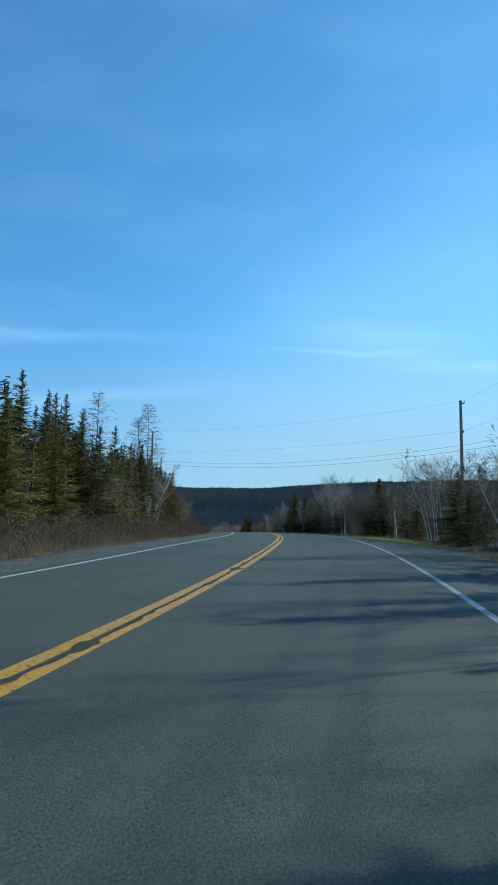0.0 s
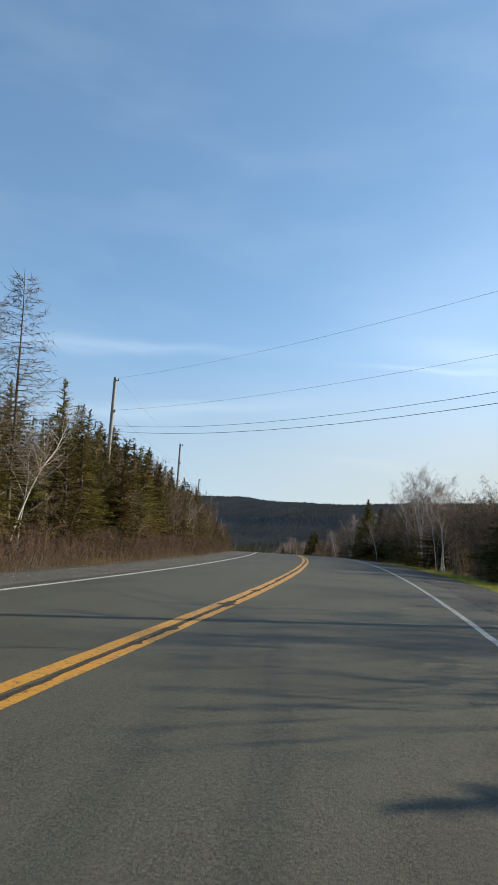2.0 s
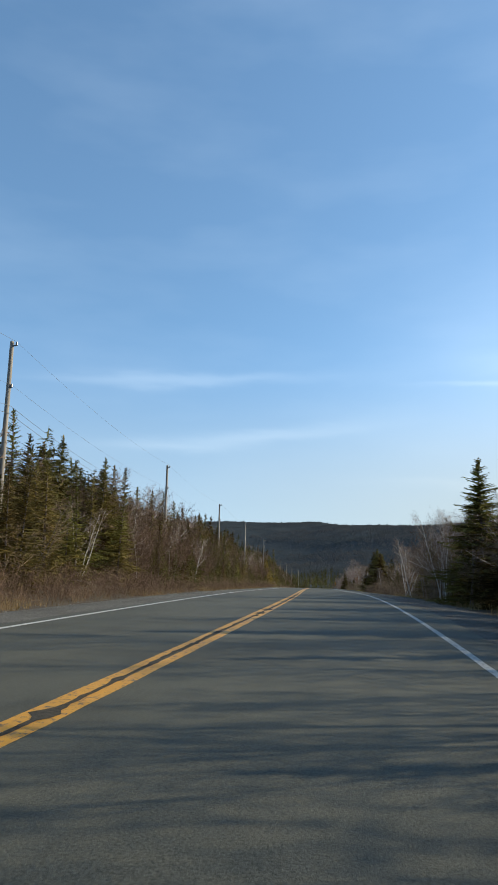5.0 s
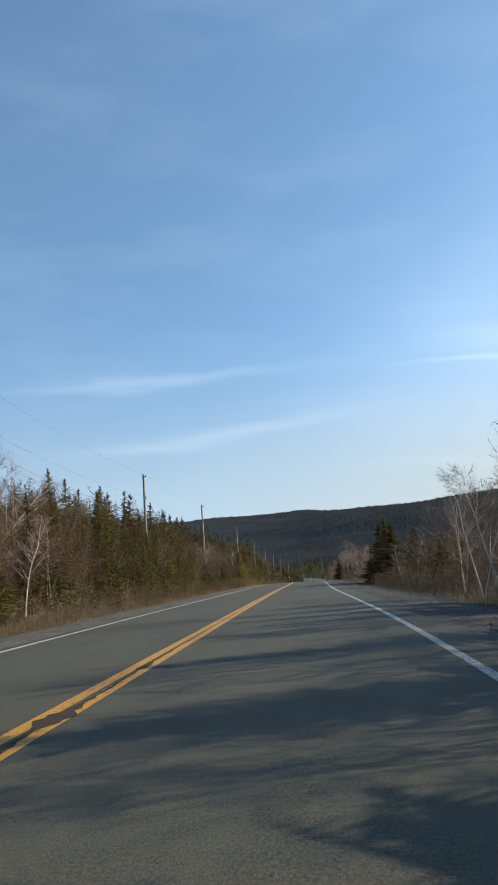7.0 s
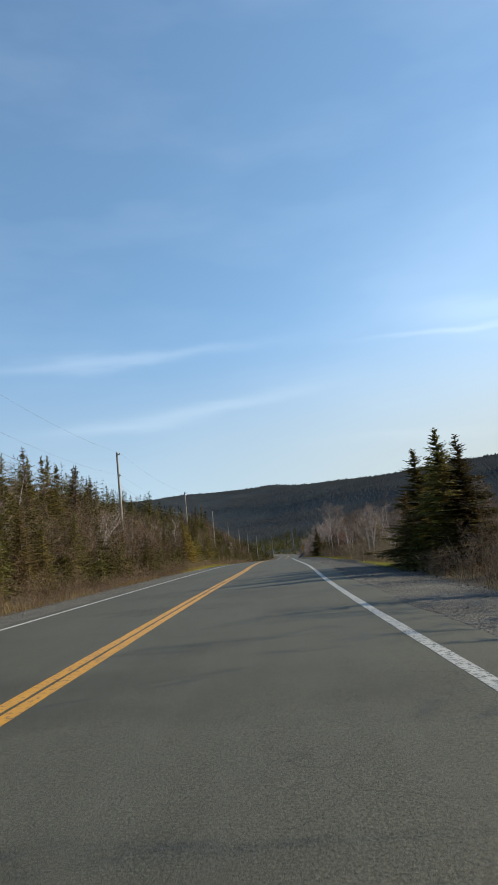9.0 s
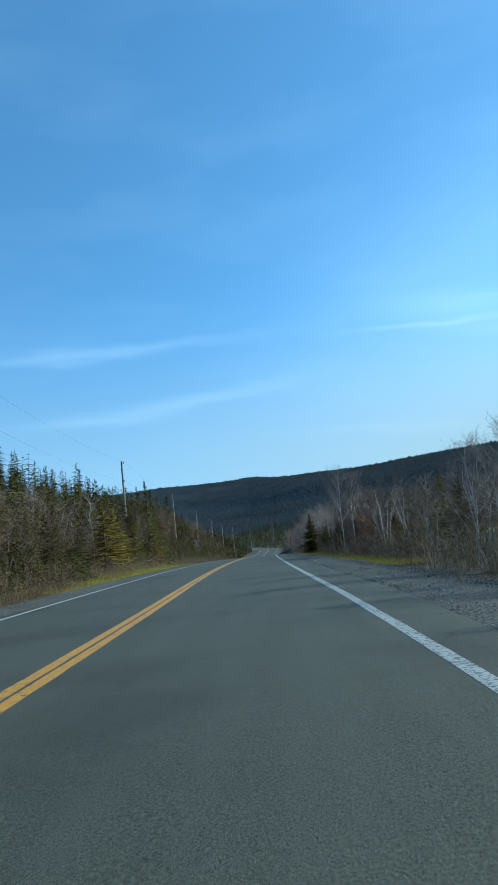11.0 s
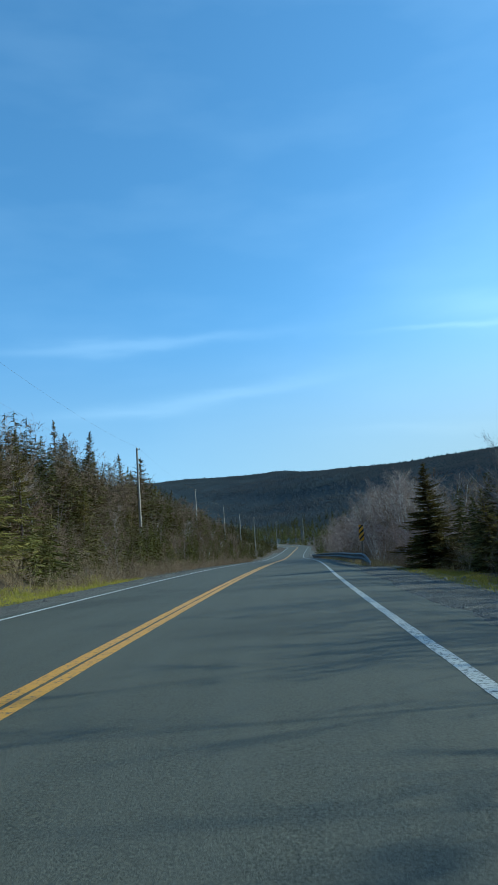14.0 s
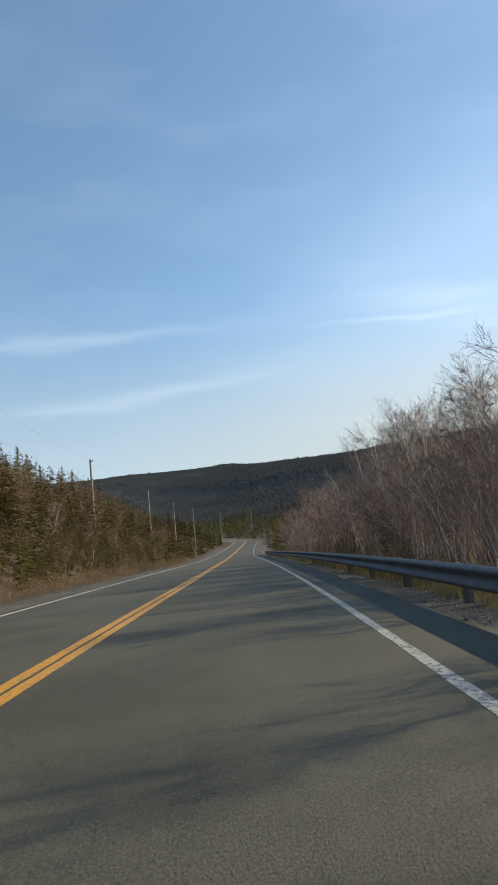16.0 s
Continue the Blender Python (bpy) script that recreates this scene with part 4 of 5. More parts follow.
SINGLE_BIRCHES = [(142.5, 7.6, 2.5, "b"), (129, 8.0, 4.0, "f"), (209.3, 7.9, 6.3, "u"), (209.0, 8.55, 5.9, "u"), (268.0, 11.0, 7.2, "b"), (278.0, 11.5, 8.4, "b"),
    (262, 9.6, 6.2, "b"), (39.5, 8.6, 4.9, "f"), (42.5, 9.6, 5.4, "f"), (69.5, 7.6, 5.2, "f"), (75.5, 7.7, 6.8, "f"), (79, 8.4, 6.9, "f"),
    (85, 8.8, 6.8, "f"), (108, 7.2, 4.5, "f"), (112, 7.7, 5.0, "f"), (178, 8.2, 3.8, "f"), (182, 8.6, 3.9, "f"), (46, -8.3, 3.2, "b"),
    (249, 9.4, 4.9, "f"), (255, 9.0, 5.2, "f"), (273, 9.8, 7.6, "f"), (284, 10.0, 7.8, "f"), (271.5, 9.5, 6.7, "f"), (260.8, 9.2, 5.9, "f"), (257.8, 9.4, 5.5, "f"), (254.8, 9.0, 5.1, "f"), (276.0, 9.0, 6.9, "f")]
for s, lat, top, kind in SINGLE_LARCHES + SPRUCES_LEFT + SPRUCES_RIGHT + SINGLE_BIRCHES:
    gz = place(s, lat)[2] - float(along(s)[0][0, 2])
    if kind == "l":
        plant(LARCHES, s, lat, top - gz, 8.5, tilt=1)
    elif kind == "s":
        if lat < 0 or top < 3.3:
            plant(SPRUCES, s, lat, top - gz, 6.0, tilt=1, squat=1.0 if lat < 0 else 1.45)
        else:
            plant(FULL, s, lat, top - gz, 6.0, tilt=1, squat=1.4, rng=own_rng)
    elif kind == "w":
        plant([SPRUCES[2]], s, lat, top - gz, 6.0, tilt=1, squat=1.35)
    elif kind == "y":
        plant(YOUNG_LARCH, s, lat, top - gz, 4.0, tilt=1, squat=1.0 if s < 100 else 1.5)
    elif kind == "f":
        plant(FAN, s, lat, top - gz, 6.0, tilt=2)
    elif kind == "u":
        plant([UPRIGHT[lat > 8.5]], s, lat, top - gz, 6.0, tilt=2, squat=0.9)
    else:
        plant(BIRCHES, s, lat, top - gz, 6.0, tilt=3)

# the roadside rows: s from, to, lateral near, far, number, share of spruce / birch / alder, top over the road per metre of lateral (below nought: per metre beyond 4.7 m), cap
ROWS_LEFT = [
    (8, 70, -9.0, -14, 78, (0.90, 0.05, 0.05), 0.66, 9.0), (70, 112, -8.8, -14, 62, (0.72, 0.12, 0.16), 0.63, 8.6),
    (112, 140, -8.2, -14, 45, (0.34, 0.36, 0.30), -1.12, 8.8), (140, 164, -8.0, -14, 32, (0.62, 0.08, 0.30), -1.12, 9.0), (164, 205, -8.0, -14, 54, (0.20, 0.08, 0.72), -1.05, 8.0),
    (205, 217, -8.4, -14, 18, (0.10, 0.32, 0.58), 0.62, 7.4), (217, 240, -8.6, -14, 34, (0.50, 0.12, 0.38), 0.66, 8.4), (240, 330, -7.6, -15, 84, (0.26, 0.10, 0.64), -0.92, 9.4)]
ROWS_RIGHT = [
    (2, 24, 8.4, 13, 34, (0.4, 0.3, 0.3), 0.68, 6.8), (24, 66, 8.2, 14, 42, (0.20, 0.22, 0.58), 0.52, 5.6), (66, 100, 7.3, 12, 44, (0.25, 0.20, 0.55), 0.64, 6.6), (100, 126, 7.2, 12, 36, (0.22, 0.24, 0.54), 0.64, 6.2),
    (130, 152, 8.6, 13, 20, (0.24, 0.10, 0.66), 0.34, 3.4), (165, 200, 7.7, 13, 30, (0.14, 0.32, 0.54), 0.42, 4.6),
    (200, 240, 9.0, 15, 38, (0.15, 0.30, 0.55), 0.45, 5.2), (241, 258, 7.4, 13, 24, (0.0, 0.20, 0.80), 0.46, 4.9), (258, 330, 7.4, 14, 84, (0.0, 0.42, 0.58), 0.64, 7.4)]
BEHIND = []    # alders too far back to tell apart: they join the wood
for s0, s1, l0, l1, n, (ps, pb, pa), per, cap in ROWS_LEFT + ROWS_RIGHT:
    for i in range(n):
        s = s0 + (s1 - s0) * (i + rng.uniform(0.1, 0.9)) / n
        lat = l0 + (l1 - l0) * rng.random() ** 1.2
        gz = place(s, lat)[2] - float(along(s)[0][0, 2])
        h = max(1.8, min(cap, per * abs(lat) if per > 0 else per * (4.7 - abs(lat))) * rng.uniform(0.66, 1.04) - gz)
        c = rng.random()
        if c < ps:
            plant(BACK if abs(lat) > 11.2 or s > 285 else SPRUCES, s, lat, h if lat < 0 else 0.8 * h, 6.0, squat=1.0 if lat < 0 else 1.6)
        elif c < ps + pb:
            plant(BIRCHES, s, lat, h, 6.0, tilt=7)
        elif abs(lat) < 11.2:
            plant(ALDERS, s, lat, h * 0.92, 5.0, tilt=6)
        else:
            BEHIND.append((s, lat, h * 0.92 / 5.0, int(rng.integers(4)), rng.normal(0, 6, 2), rng.uniform(0, 360)))


plant(FAN, 231.0, 8.8, 4.9, 6.0, tilt=2, rng=own_rng)
for s, lat, h in ((263.5, 8.4, 5.4), (267.0, 8.0, 6.4), (271.0, 8.8, 6.8)):
    plant(FAN, s, lat, h, 6.0, tilt=4, squat=1.1, rng=own_rng)
for s in (210.5, 212.5, 215, 217, 219, 221.5, 224):
    plant(ALDERS, s, own_rng.uniform(9.8, 11.4), own_rng.uniform(4.6, 6.0), 5.0, tilt=5, rng=own_rng)
for s, lat, h in ((153.5, -9.3, 3.9), (155.5, -9.7, 4.6), (182.5, -9.2, 4.8), (184.0, -9.4, 5.2), (185.5, -9.6, 5.4), (186.5, -8.9, 4.6), (188.0, -9.4, 5.0), (222.5, -9.2, 4.6), (224.0, -9.4, 5.0), (225.5, -9.0, 4.8), (227.5, -9.3, 5.2), (229.0, -8.8, 3.2), (265.5, -9.3, 3.4), (268.0, -9.6, 4.2), (299.0, -9.6, 4.2), (302.0, -10.0, 4.6), (305.0, -9.4, 3.8), (307.5, -9.8, 4.2), (338.0, -9.4, 3.8), (343.0, -9.8, 4.2), (348.0, -10.0, 4.2), (372.0, -9.6, 3.8), (379.0, -9.8, 4.0)):
    plant(ALDERS, s, lat, h, 5.0, tilt=6, rng=own_rng)
RUST_TWIGS = material("rusty_twigs", (0.16, 0.060, 0.030), (0.33, 0.135, 0.065), scale=1.5, rough=0.9, bump=0, vary=0.2, spec=0.08)
RUSTY = [tree_thing("alder_tree", bare_arrays(own_rng, 3.0, 0.55, 5, 8, 6, 0.25, 0.0070, 1.6, 8, 2, (0.1, 1.0), True), 3.0, (ALDER, RUST_TWIGS), "low alder with rusty red-brown twigs among grey brush", "alder tree", "roadside alders")]
plant(RUSTY, 206.0, 9.0, 2.7, 3.0, tilt=2, rng=own_rng)
for src in FULL + SPRUCES + BACK + BIRCHES + ALDERS + LARCHES + FAN + UPRIGHT + YOUNG_LARCH:
    assert src.name in USED


# ---- woods behind, brush and grass: too many to count ----
def scatter(name, variants, spots, mat, label, category, sizes, lean=0.05):
    """Joins copies of the variants (verts, tris) at spots (n, 3) into one mesh."""
    V, F, n = [], [], 0
    for p, k in zip(spots, sizes):
        v, f = variants[int(rng.integers(len(variants)))]
        a = rng.uniform(0, 6.283)
        c, s = math.cos(a), math.sin(a)
        w = v * k
        o = np.stack([w[:, 0] * c - w[:, 1] * s + w[:, 2] * rng.normal(0, lean), w[:, 0] * s + w[:, 1] * c + w[:, 2] * rng.normal(0, lean), w[:, 2]], 1) + p
        V.append(o.astype(np.float32)), F.append(f + n)
        n += len(v)
    return tagged(new(name, mesh_of(name, np.concatenate(V), np.concatenate(F), mat)), label, category, kind="stuff")


def spots(n, s0, s1, l0, l1, power=1.0):
    s = rng.uniform(s0, s1, n)
    lat = l0 + (l1 - l0) * rng.random(n) ** power
    return ground_xyz(s, lat)


def low_spruce(h, r, step, arms, sub):
    """A young spruce as boughs of narrow sprays: sub sprays a side on each bough."""
    t = Tri()
    z = 0.25
    base, tip, side = [], [], []
    while z < h * 0.97:
        u = z / h
        for b in range(arms):
            a = rng.uniform(0, 6.28)
            L = r * (1 - u) ** 0.85 * rng.uniform(0.6, 1.18) + 0.07
            out = np.array([math.cos(a), math.sin(a), 0])
            tang = np.array([-out[1], out[0], 0])
            o = np.array([0, 0, z + rng.normal(0, 0.13)])
            e = o + out * L + np.array([0, 0, -0.3 * L * (1.1 - u)])
            ph = rng.uniform(-1.1, 1.1)
            base.append(o), tip.append(e)
            side.append((tang * math.cos(ph) + np.array([0, 0, 1.0]) * math.sin(ph)) * (0.022 + 0.026 * L))
            for q in range(sub):
                w = rng.uniform(0.25, 0.85)
                p = o + (e - o) * w
                for sg in (-1, 1):
                    d = unit(out * 0.8 + tang * sg * 0.8 + np.array([0, 0, -0.25]) + rng.normal(0, 0.3, 3))
                    base.append(p), tip.append(p + d * (0.14 + 0.36 * L * (1.1 - w)))
                    ph = rng.uniform(-1.3, 1.3)
                    side.append((unit(np.cross(d, (0, 0, 1.0))) * math.cos(ph) + np.array([0, 0, 1.0]) * math.sin(ph)) * (0.019 + 0.020 * L))
        z += step
    base.append(np.array([0, 0, h * 0.9])), tip.append(np.array([0, 0, h])), side.append(np.array([0.05, 0, 0]))
    t.blades(np.array(base), np.array(tip), np.array(side) * 1.2)
    t.spikes([(0, 0, 0)], [(0, 0, h)], 0.07)
    return t.arrays()


LOW_SPRUCE = [low_spruce(6.0, r, 0.36, 7, 1) for r in (1.9, 1.7, 2.2, 1.5)]
FAR_SPRUCE = [low_spruce(6.0, r, 0.36, 8, 0) for r in (2.0, 1.7, 2.3)]
SLOPE_SPRUCE = [low_spruce(6.0, r, 0.62, 6, 0) for r in (2.3, 2.0, 2.6)]
NEAR_SPRUCE = [low_spruce(6.0, r, 0.29, 7, 3) for r in (2.0, 1.7, 2.4, 1.5)]


def joined(pair):
    (a, b), (c, d) = pair
    v = np.concatenate([a, c])
    return v * (5.0 / v[:, 2].max()), np.concatenate([b, d + len(a)])


LOW_BARE = [joined(bare_arrays(rng, 5.0, 0.54, st, li, 4, 0.22, 0.0042, 2.4, 7, 2, (0.1, 1.1), True)) for st, li in ((2, 9), (3, 7), (2, 10), (3, 6))]
FINE_BARE = [joined(bare_arrays(rng, 5.0, 0.46, st, li, 7, 0.20, 0.0052, 1.35, 9, 2, (0.4, 1.5), True)) for st, li in ((2, 11), (3, 8), (2, 12), (3, 7))]
SHRUBS = [shrub_arrays(rng, 1.0 * k, 6) for k in (1.0, 1.1, 0.9, 1.05)]

WOODS_A = [(LOW_SPRUCE, 130, (5, 115, -13, -30), 5.8, 7.8),
           (LOW_SPRUCE, 110, (115, 245, -13, -32), 3.2, 6.8),
           (LOW_SPRUCE, 120, (240, 350, -14, -40), 3.2, 6.4),
           (FAR_SPRUCE, 300, (340, 500, -13, -60), 4.0, 7.2),
           (LOW_SPRUCE, 90, (20, 160, 16, 36), 3.4, 4.8),
           (LOW_SPRUCE, 110, (160, 300, 14, 40), 3.2, 5.0),
           (FAR_SPRUCE, 240, (335, 520, 7, 60), 3.5, 6.0),
           (SLOPE_SPRUCE, 1500, (-50, 520, -30, -120), 4, 7),
           (SLOPE_SPRUCE, 1500, (-50, 520, 28, 120), 3.6, 5.6)]
WOODS_B = [(FAR_SPRUCE, 170, (518, 640, -50, 50), 5, 8),
           (FAR_SPRUCE, 620, (600, 830, -130, 150), 5, 9),
           (NEAR_SPRUCE, 130, (8, 120, -11.2, -15), 4.6, 6.4),
           (NEAR_SPRUCE, 52, (138, 164, -8.6, -12), 2.6, 4.6),
           (NEAR_SPRUCE, 22, (164, 205, -8.6, -12), 2.2, 3.6),
           (NEAR_SPRUCE, 60, (120, 245, -10.5, -14), 3.8, 5.6),
           (NEAR_SPRUCE, 90, (112, 205, -7.8, -9.8), 1.4, 3.2),
           (NEAR_SPRUCE, 170, (235, 345, -7.6, -10.5), 1.2, 3.0),
           (NEAR_SPRUCE, 75, (240, 345, -11, -18), 3.5, 5.6),
           (FAR_SPRUCE, 190, (335, 515, -7.0, -14), 1.8, 4.2),
           (NEAR_SPRUCE, 40, (78, 160, 8.2, 14), 2.2, 3.6),
           (NEAR_SPRUCE, 60, (208, 242, 8.6, 12.5), 1.6, 3.4),
           (NEAR_SPRUCE, 46, (246, 305, 8.2, 12), 1.4, 2.8)]
for kinds, n, box, lo, hi in WOODS_A + WOODS_B:
    scatter("spruce_wood", kinds, spots(n, *box, 1.4), FAR_NEEDLES, "dense dark spruce wood behind the roadside trees", "spruce wood", rng.uniform(lo, hi, n) / 6.0)
for n, box, lo, hi in ((36, (8, 112, -7.8, -10.5), 1.6, 3.4), (34, (22, 50, 9.2, 13), 3.8, 5.2), (40, (60, 130, -10, -15), 4.0, 6.0), (70, (108, 142, -8.2, -10.5), 2.0, 3.8), (50, (108, 150, -10.5, -15), 3.8, 6.0), (14, (142, 164, -8.0, -10.5), 1.8, 3.2), (70, (164, 205, -8.0, -11.0), 2.2, 4.2), (34, (205, 245, -8.6, -11), 2.0, 3.6), (50, (160, 245, -11, -15), 3.6, 5.6), (110, (240, 345, -8.2, -11.4), 1.7, 3.1), (130, (246, 350, -12.2, -17), 4.2, 6.2), (40, (350, 400, -11.6, -21), 3.2, 5.0), (60, (525, 640, -60, 60), 4.0, 6.0), (70, (345, 500, 6.5, 18), 2.6, 4.4),
                       (55, (112, 152, 7.6, 10.5), 1.5, 2.7), (130, (20, 150, 9, 17), 3.2, 5.0), (80, (62, 112, 7.4, 13), 2.6, 4.6), (90, (160, 240, 10.5, 22), 3.0, 4.6), (40, (241, 259, 7.6, 11), 2.2, 3.8), (20, (244, 262, 10, 16), 3.2, 4.6), (46, (256, 276, 7.9, 11), 3.0, 4.8), (70, (272, 340, 7.8, 11.5), 4.0, 6.0), (90, (262, 345, 11.5, 18), 4.2, 6.6), (80, (56, 100, 8.4, 12), 3.6, 4.9), (45, (208, 236, 9.3, 13), 3.0, 4.4)):
    pale = box[0] > 155 and box[2] > 0
    scatter("bare_wood", FINE_BARE if box[0] > 240 and 0 < box[3] < 12 or box[:1] == (108,) else LOW_BARE, spots(n, *box, 1.4), THICKET if pale else TWIGS, "leafless pinkish-grey birch and alder thicket" if pale else "leafless brown alder and birch wood",
            "bare wood", rng.uniform(lo, hi, n) / 5.0, 0.12)
V, F, n = [], [], 0
for s, lat, k, i, lean, turn in BEHIND:
    v, f = LOW_BARE[i]
    m = np.array(pose(*place(s, lat, -0.05), *lean, turn))
    V.append(v * k @ m[:3, :3].T + m[:3, 3]), F.append(f + n)
    n += len(v)
tagged(new("bare_wood", mesh_of("bare_wood", np.concatenate(V), np.concatenate(F), TWIGS)), "leafless brown alder and birch wood", "bare wood", kind="stuff")
for n, box, lo, hi in ((850, (6, 195, -6.0, -7.4), 0.25, 0.8), (620, (235, 345, -6.0, -7.6), 0.3, 0.9), (240, (243, 336, 5.3, 6.6), 0.2, 0.5), (700, (6, 112, -6.7, -9.4), 0.6, 1.35), (380, (112, 205, -6.9, -10.5), 0.6, 1.6), (270, (205, 245, -7.6, -11), 0.6, 1.5), (520, (240, 345, -6.8, -12), 0.6, 1.7),
                       (120, (20, 110, 8.0, 11), 0.5, 1.3), (130, (110, 155, 6.9, 10), 0.6, 1.5), (150, (163, 205, 7.2, 10), 0.7, 1.7), (80, (214, 242, 7.8, 10.5), 0.7, 1.6), (260, (243, 340, 6.6, 10), 0.7, 1.7), (90, (126, 153, 6.5, 7.9), 0.45, 1.1), (110, (189, 216, 7.7, 10), 0.8, 1.7)):
    scatter("brush", SHRUBS, spots(n, *box, 1.0), SHRUB, "thick brown leafless brush along the verge", "brush", rng.uniform(lo, hi, n), 0.1)


def grass(name, n, box, mat, label, h0, h1, per=7, clumped=False):
    q = spots(n, *box)
    if clumped:
        q = q[np.sin(q[:, 1] * 0.9 + q[:, 0] * 1.3) + np.sin(q[:, 1] * 0.37 + 1.0) + rng.normal(0, 0.8, n) > 0.1]
    n = len(q)
    p = np.repeat(q, per, 0) + np.concatenate([rng.normal(0, 0.10, (n * per, 2)), np.zeros((n * per, 1))], 1)
    m = len(p)
    h = np.repeat(rng.uniform(0.45, 1.0, n), per) * rng.uniform(h0, h1, m)
    a = rng.uniform(0, 6.283, m)
    tip = p + np.stack([np.cos(a) * h * 0.45, np.sin(a) * h * 0.45, h], 1)
    b = a + 1.57
    side = np.stack([np.cos(b), np.sin(b), np.zeros(m)], 1) * (0.004 + 0.012 * h)[:, None]
    t = Tri()
    t.blades(p - np.array([0, 0, 0.03]), tip, side)
    v, f = t.arrays()
    tagged(new(name, mesh_of(name, v, f, mat)), label, "grass", kind="stuff")


for box, n in (((5, 112, -5.9, -7.5), 1600), ((112, 205, -5.9, -7.2), 1800), ((205, 240, -6.4, -9.0), 700), ((240, 345, -6.0, -8.0), 350), ((20, 165, 6.6, 8.2), 1700), ((165, 250, 7.0, 8.6), 1200), ((240, 340, 5.1, 7.5), 2600)):
    grass("dry_grass", n, box, DRY_GRASS, "straw-coloured dry grass at the verge", 0.12, 0.48, 9, True)
grass("dry_grass", 2600, (241, 300, 5.10, 6.1), DRY_GRASS, "straw-coloured dry grass behind the guardrail", 0.12, 0.42, 9)
grass("dry_grass", 420, (202, 216, -7.8, -9.4), DRY_GRASS, "straw-coloured dry grass at the verge", 0.15, 0.45, 9)
for box, n in (((190, 245, -5.8, -8.0), 9000), ((186, 224, 6.5, 8.1), 5600), ((34, 85, 6.3, 7.8), 4200), ((160, 172, 6.4, 7.4), 500), ((221, 238, 6.0, 7.7), 2600), ((241, 290, 5.0, 6.4), 1800)):
    grass("green_grass", n, box, GREEN_GRASS, "short bright green spring grass at the verge", 0.05, 0.17, 9)

# gravel stones on the shoulders
def stones(name, n, box):
    p = spots(n, *box) + np.array([0, 0, 0.035])
    k = rng.uniform(0.010, 0.034, n) * (1 + (rng.random(n) < 0.02) * 1.2) * (0.6 if abs(box[2]) < 4 else 1.0)
    oct_v = np.array([(1, 0, 0), (-1, 0, 0), (0, 1, 0), (0, -1, 0), (0, 0, 0.9)], float)
    oct_f = np.array([(0, 2, 4), (2, 1, 4), (1, 3, 4), (3, 0, 4)])
    V = (oct_v[None] * rng.uniform(0.6, 1.3, (n, 5, 1))) * k[:, None, None] + p[:, None]
    F = (oct_f[None] + np.arange(n)[:, None, None] * 5).reshape(-1, 3)
    tagged(new(name, mesh_of(name, V.reshape(-1, 3), F, STONE)), "loose grey gravel stones on the shoulder", "gravel", kind="stuff")


for box, n in (((60, 330, 3.8, 4.7), 2600), ((5, 110, 4.7, 6.4), 4000), ((110, 200, 4.6, 6.6), 8000), ((150, 190, 4.5, 6.8), 5000), ((190, 250, 4.7, 6.9), 13000), ((250, 330, 4.6, 6.0), 4000), ((5, 200, -4.4, -6.1), 2600), ((200, 330, -4.4, -6.1), 2600)):
    stones("gravel", n, box)


# far wooded hills
def far_cones(n, m):
    """n trees over the slopes, thick in the dark conifer patches, and m along the crest of the hills."""
    k = n * 3
    az = np.radians(rng.uniform(-27, 37, k + m))
    rr = np.interp(np.degrees(az), RIDGE_AZ, RIDGE_R)
    u = rng.random(k + m)
    r = rr * np.where(np.arange(k + m) < k, 0.24 + 0.74 * u, 0.955 + 0.06 * u)
    x, y = HUB[0] + np.sin(az) * r, HUB[1] + np.cos(az) * r
    patch = np.sin(x * 0.013 + 2 * np.sin(y * 0.006)) + np.sin(y * 0.015 + 1.5 * np.sin(x * 0.009) + 1.0) + 0.7 * np.sin(x * 0.037 + y * 0.029)
    keep = (np.arange(k + m) >= k) | (patch + rng.normal(0, 0.8, k + m) > -1.9)
    keep[:k] &= np.cumsum(keep[:k]) <= n
    x, y, r, rr = x[keep], y[keep], r[keep], rr[keep]
    n = len(x)
    z = far_height(x, y) - 0.8
    lone = rng.random(n) < 0.06
    h = np.where(r > 0.94 * rr, rng.uniform(2.2, 4.2, n) + 2.4 * lone, rng.uniform(1.3, 2.4, n))
    w = h * np.where(r > 0.94 * rr, rng.uniform(0.4, 0.7, n), rng.uniform(0.9, 1.5, n))
    a = rng.uniform(0, 6.28, n)
    ring = [np.stack([x + np.cos(a + j * 2.0944) * w, y + np.sin(a + j * 2.0944) * w, z], 1) for j in range(3)]
    V = np.stack(ring + [np.stack([x, y, z + h], 1)], 1).reshape(-1, 3)
    o = np.arange(n)[:, None] * 4
    F = np.concatenate([o + (j, (j + 1) % 3, 3) for j in range(3)])
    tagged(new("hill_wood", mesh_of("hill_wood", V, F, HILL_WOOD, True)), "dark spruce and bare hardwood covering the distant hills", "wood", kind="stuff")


far_cones(70000, 12000)


# ---- power line ----
POLES = [(67, -11.2, 9.5), (99, -11.7, 10.2), (130, -11.5, 10.0), (158, -10.8, 9.9), (189, -10.6, 10.3), (230, -10.7, 10.6), (271, -11.6, 10.8), (310, -11.8, 10.8), (353, -12.0, 11.4),
         (385, -11.7, 11.0), (412, -10.5, 10.6), (454, -6.9, 9.2), (514, 16.8, 10.3)]
RIGHT_POLES = [(43, 11.0, 8.4), (6, 12.5, 9.0)]
ATTACH = {}


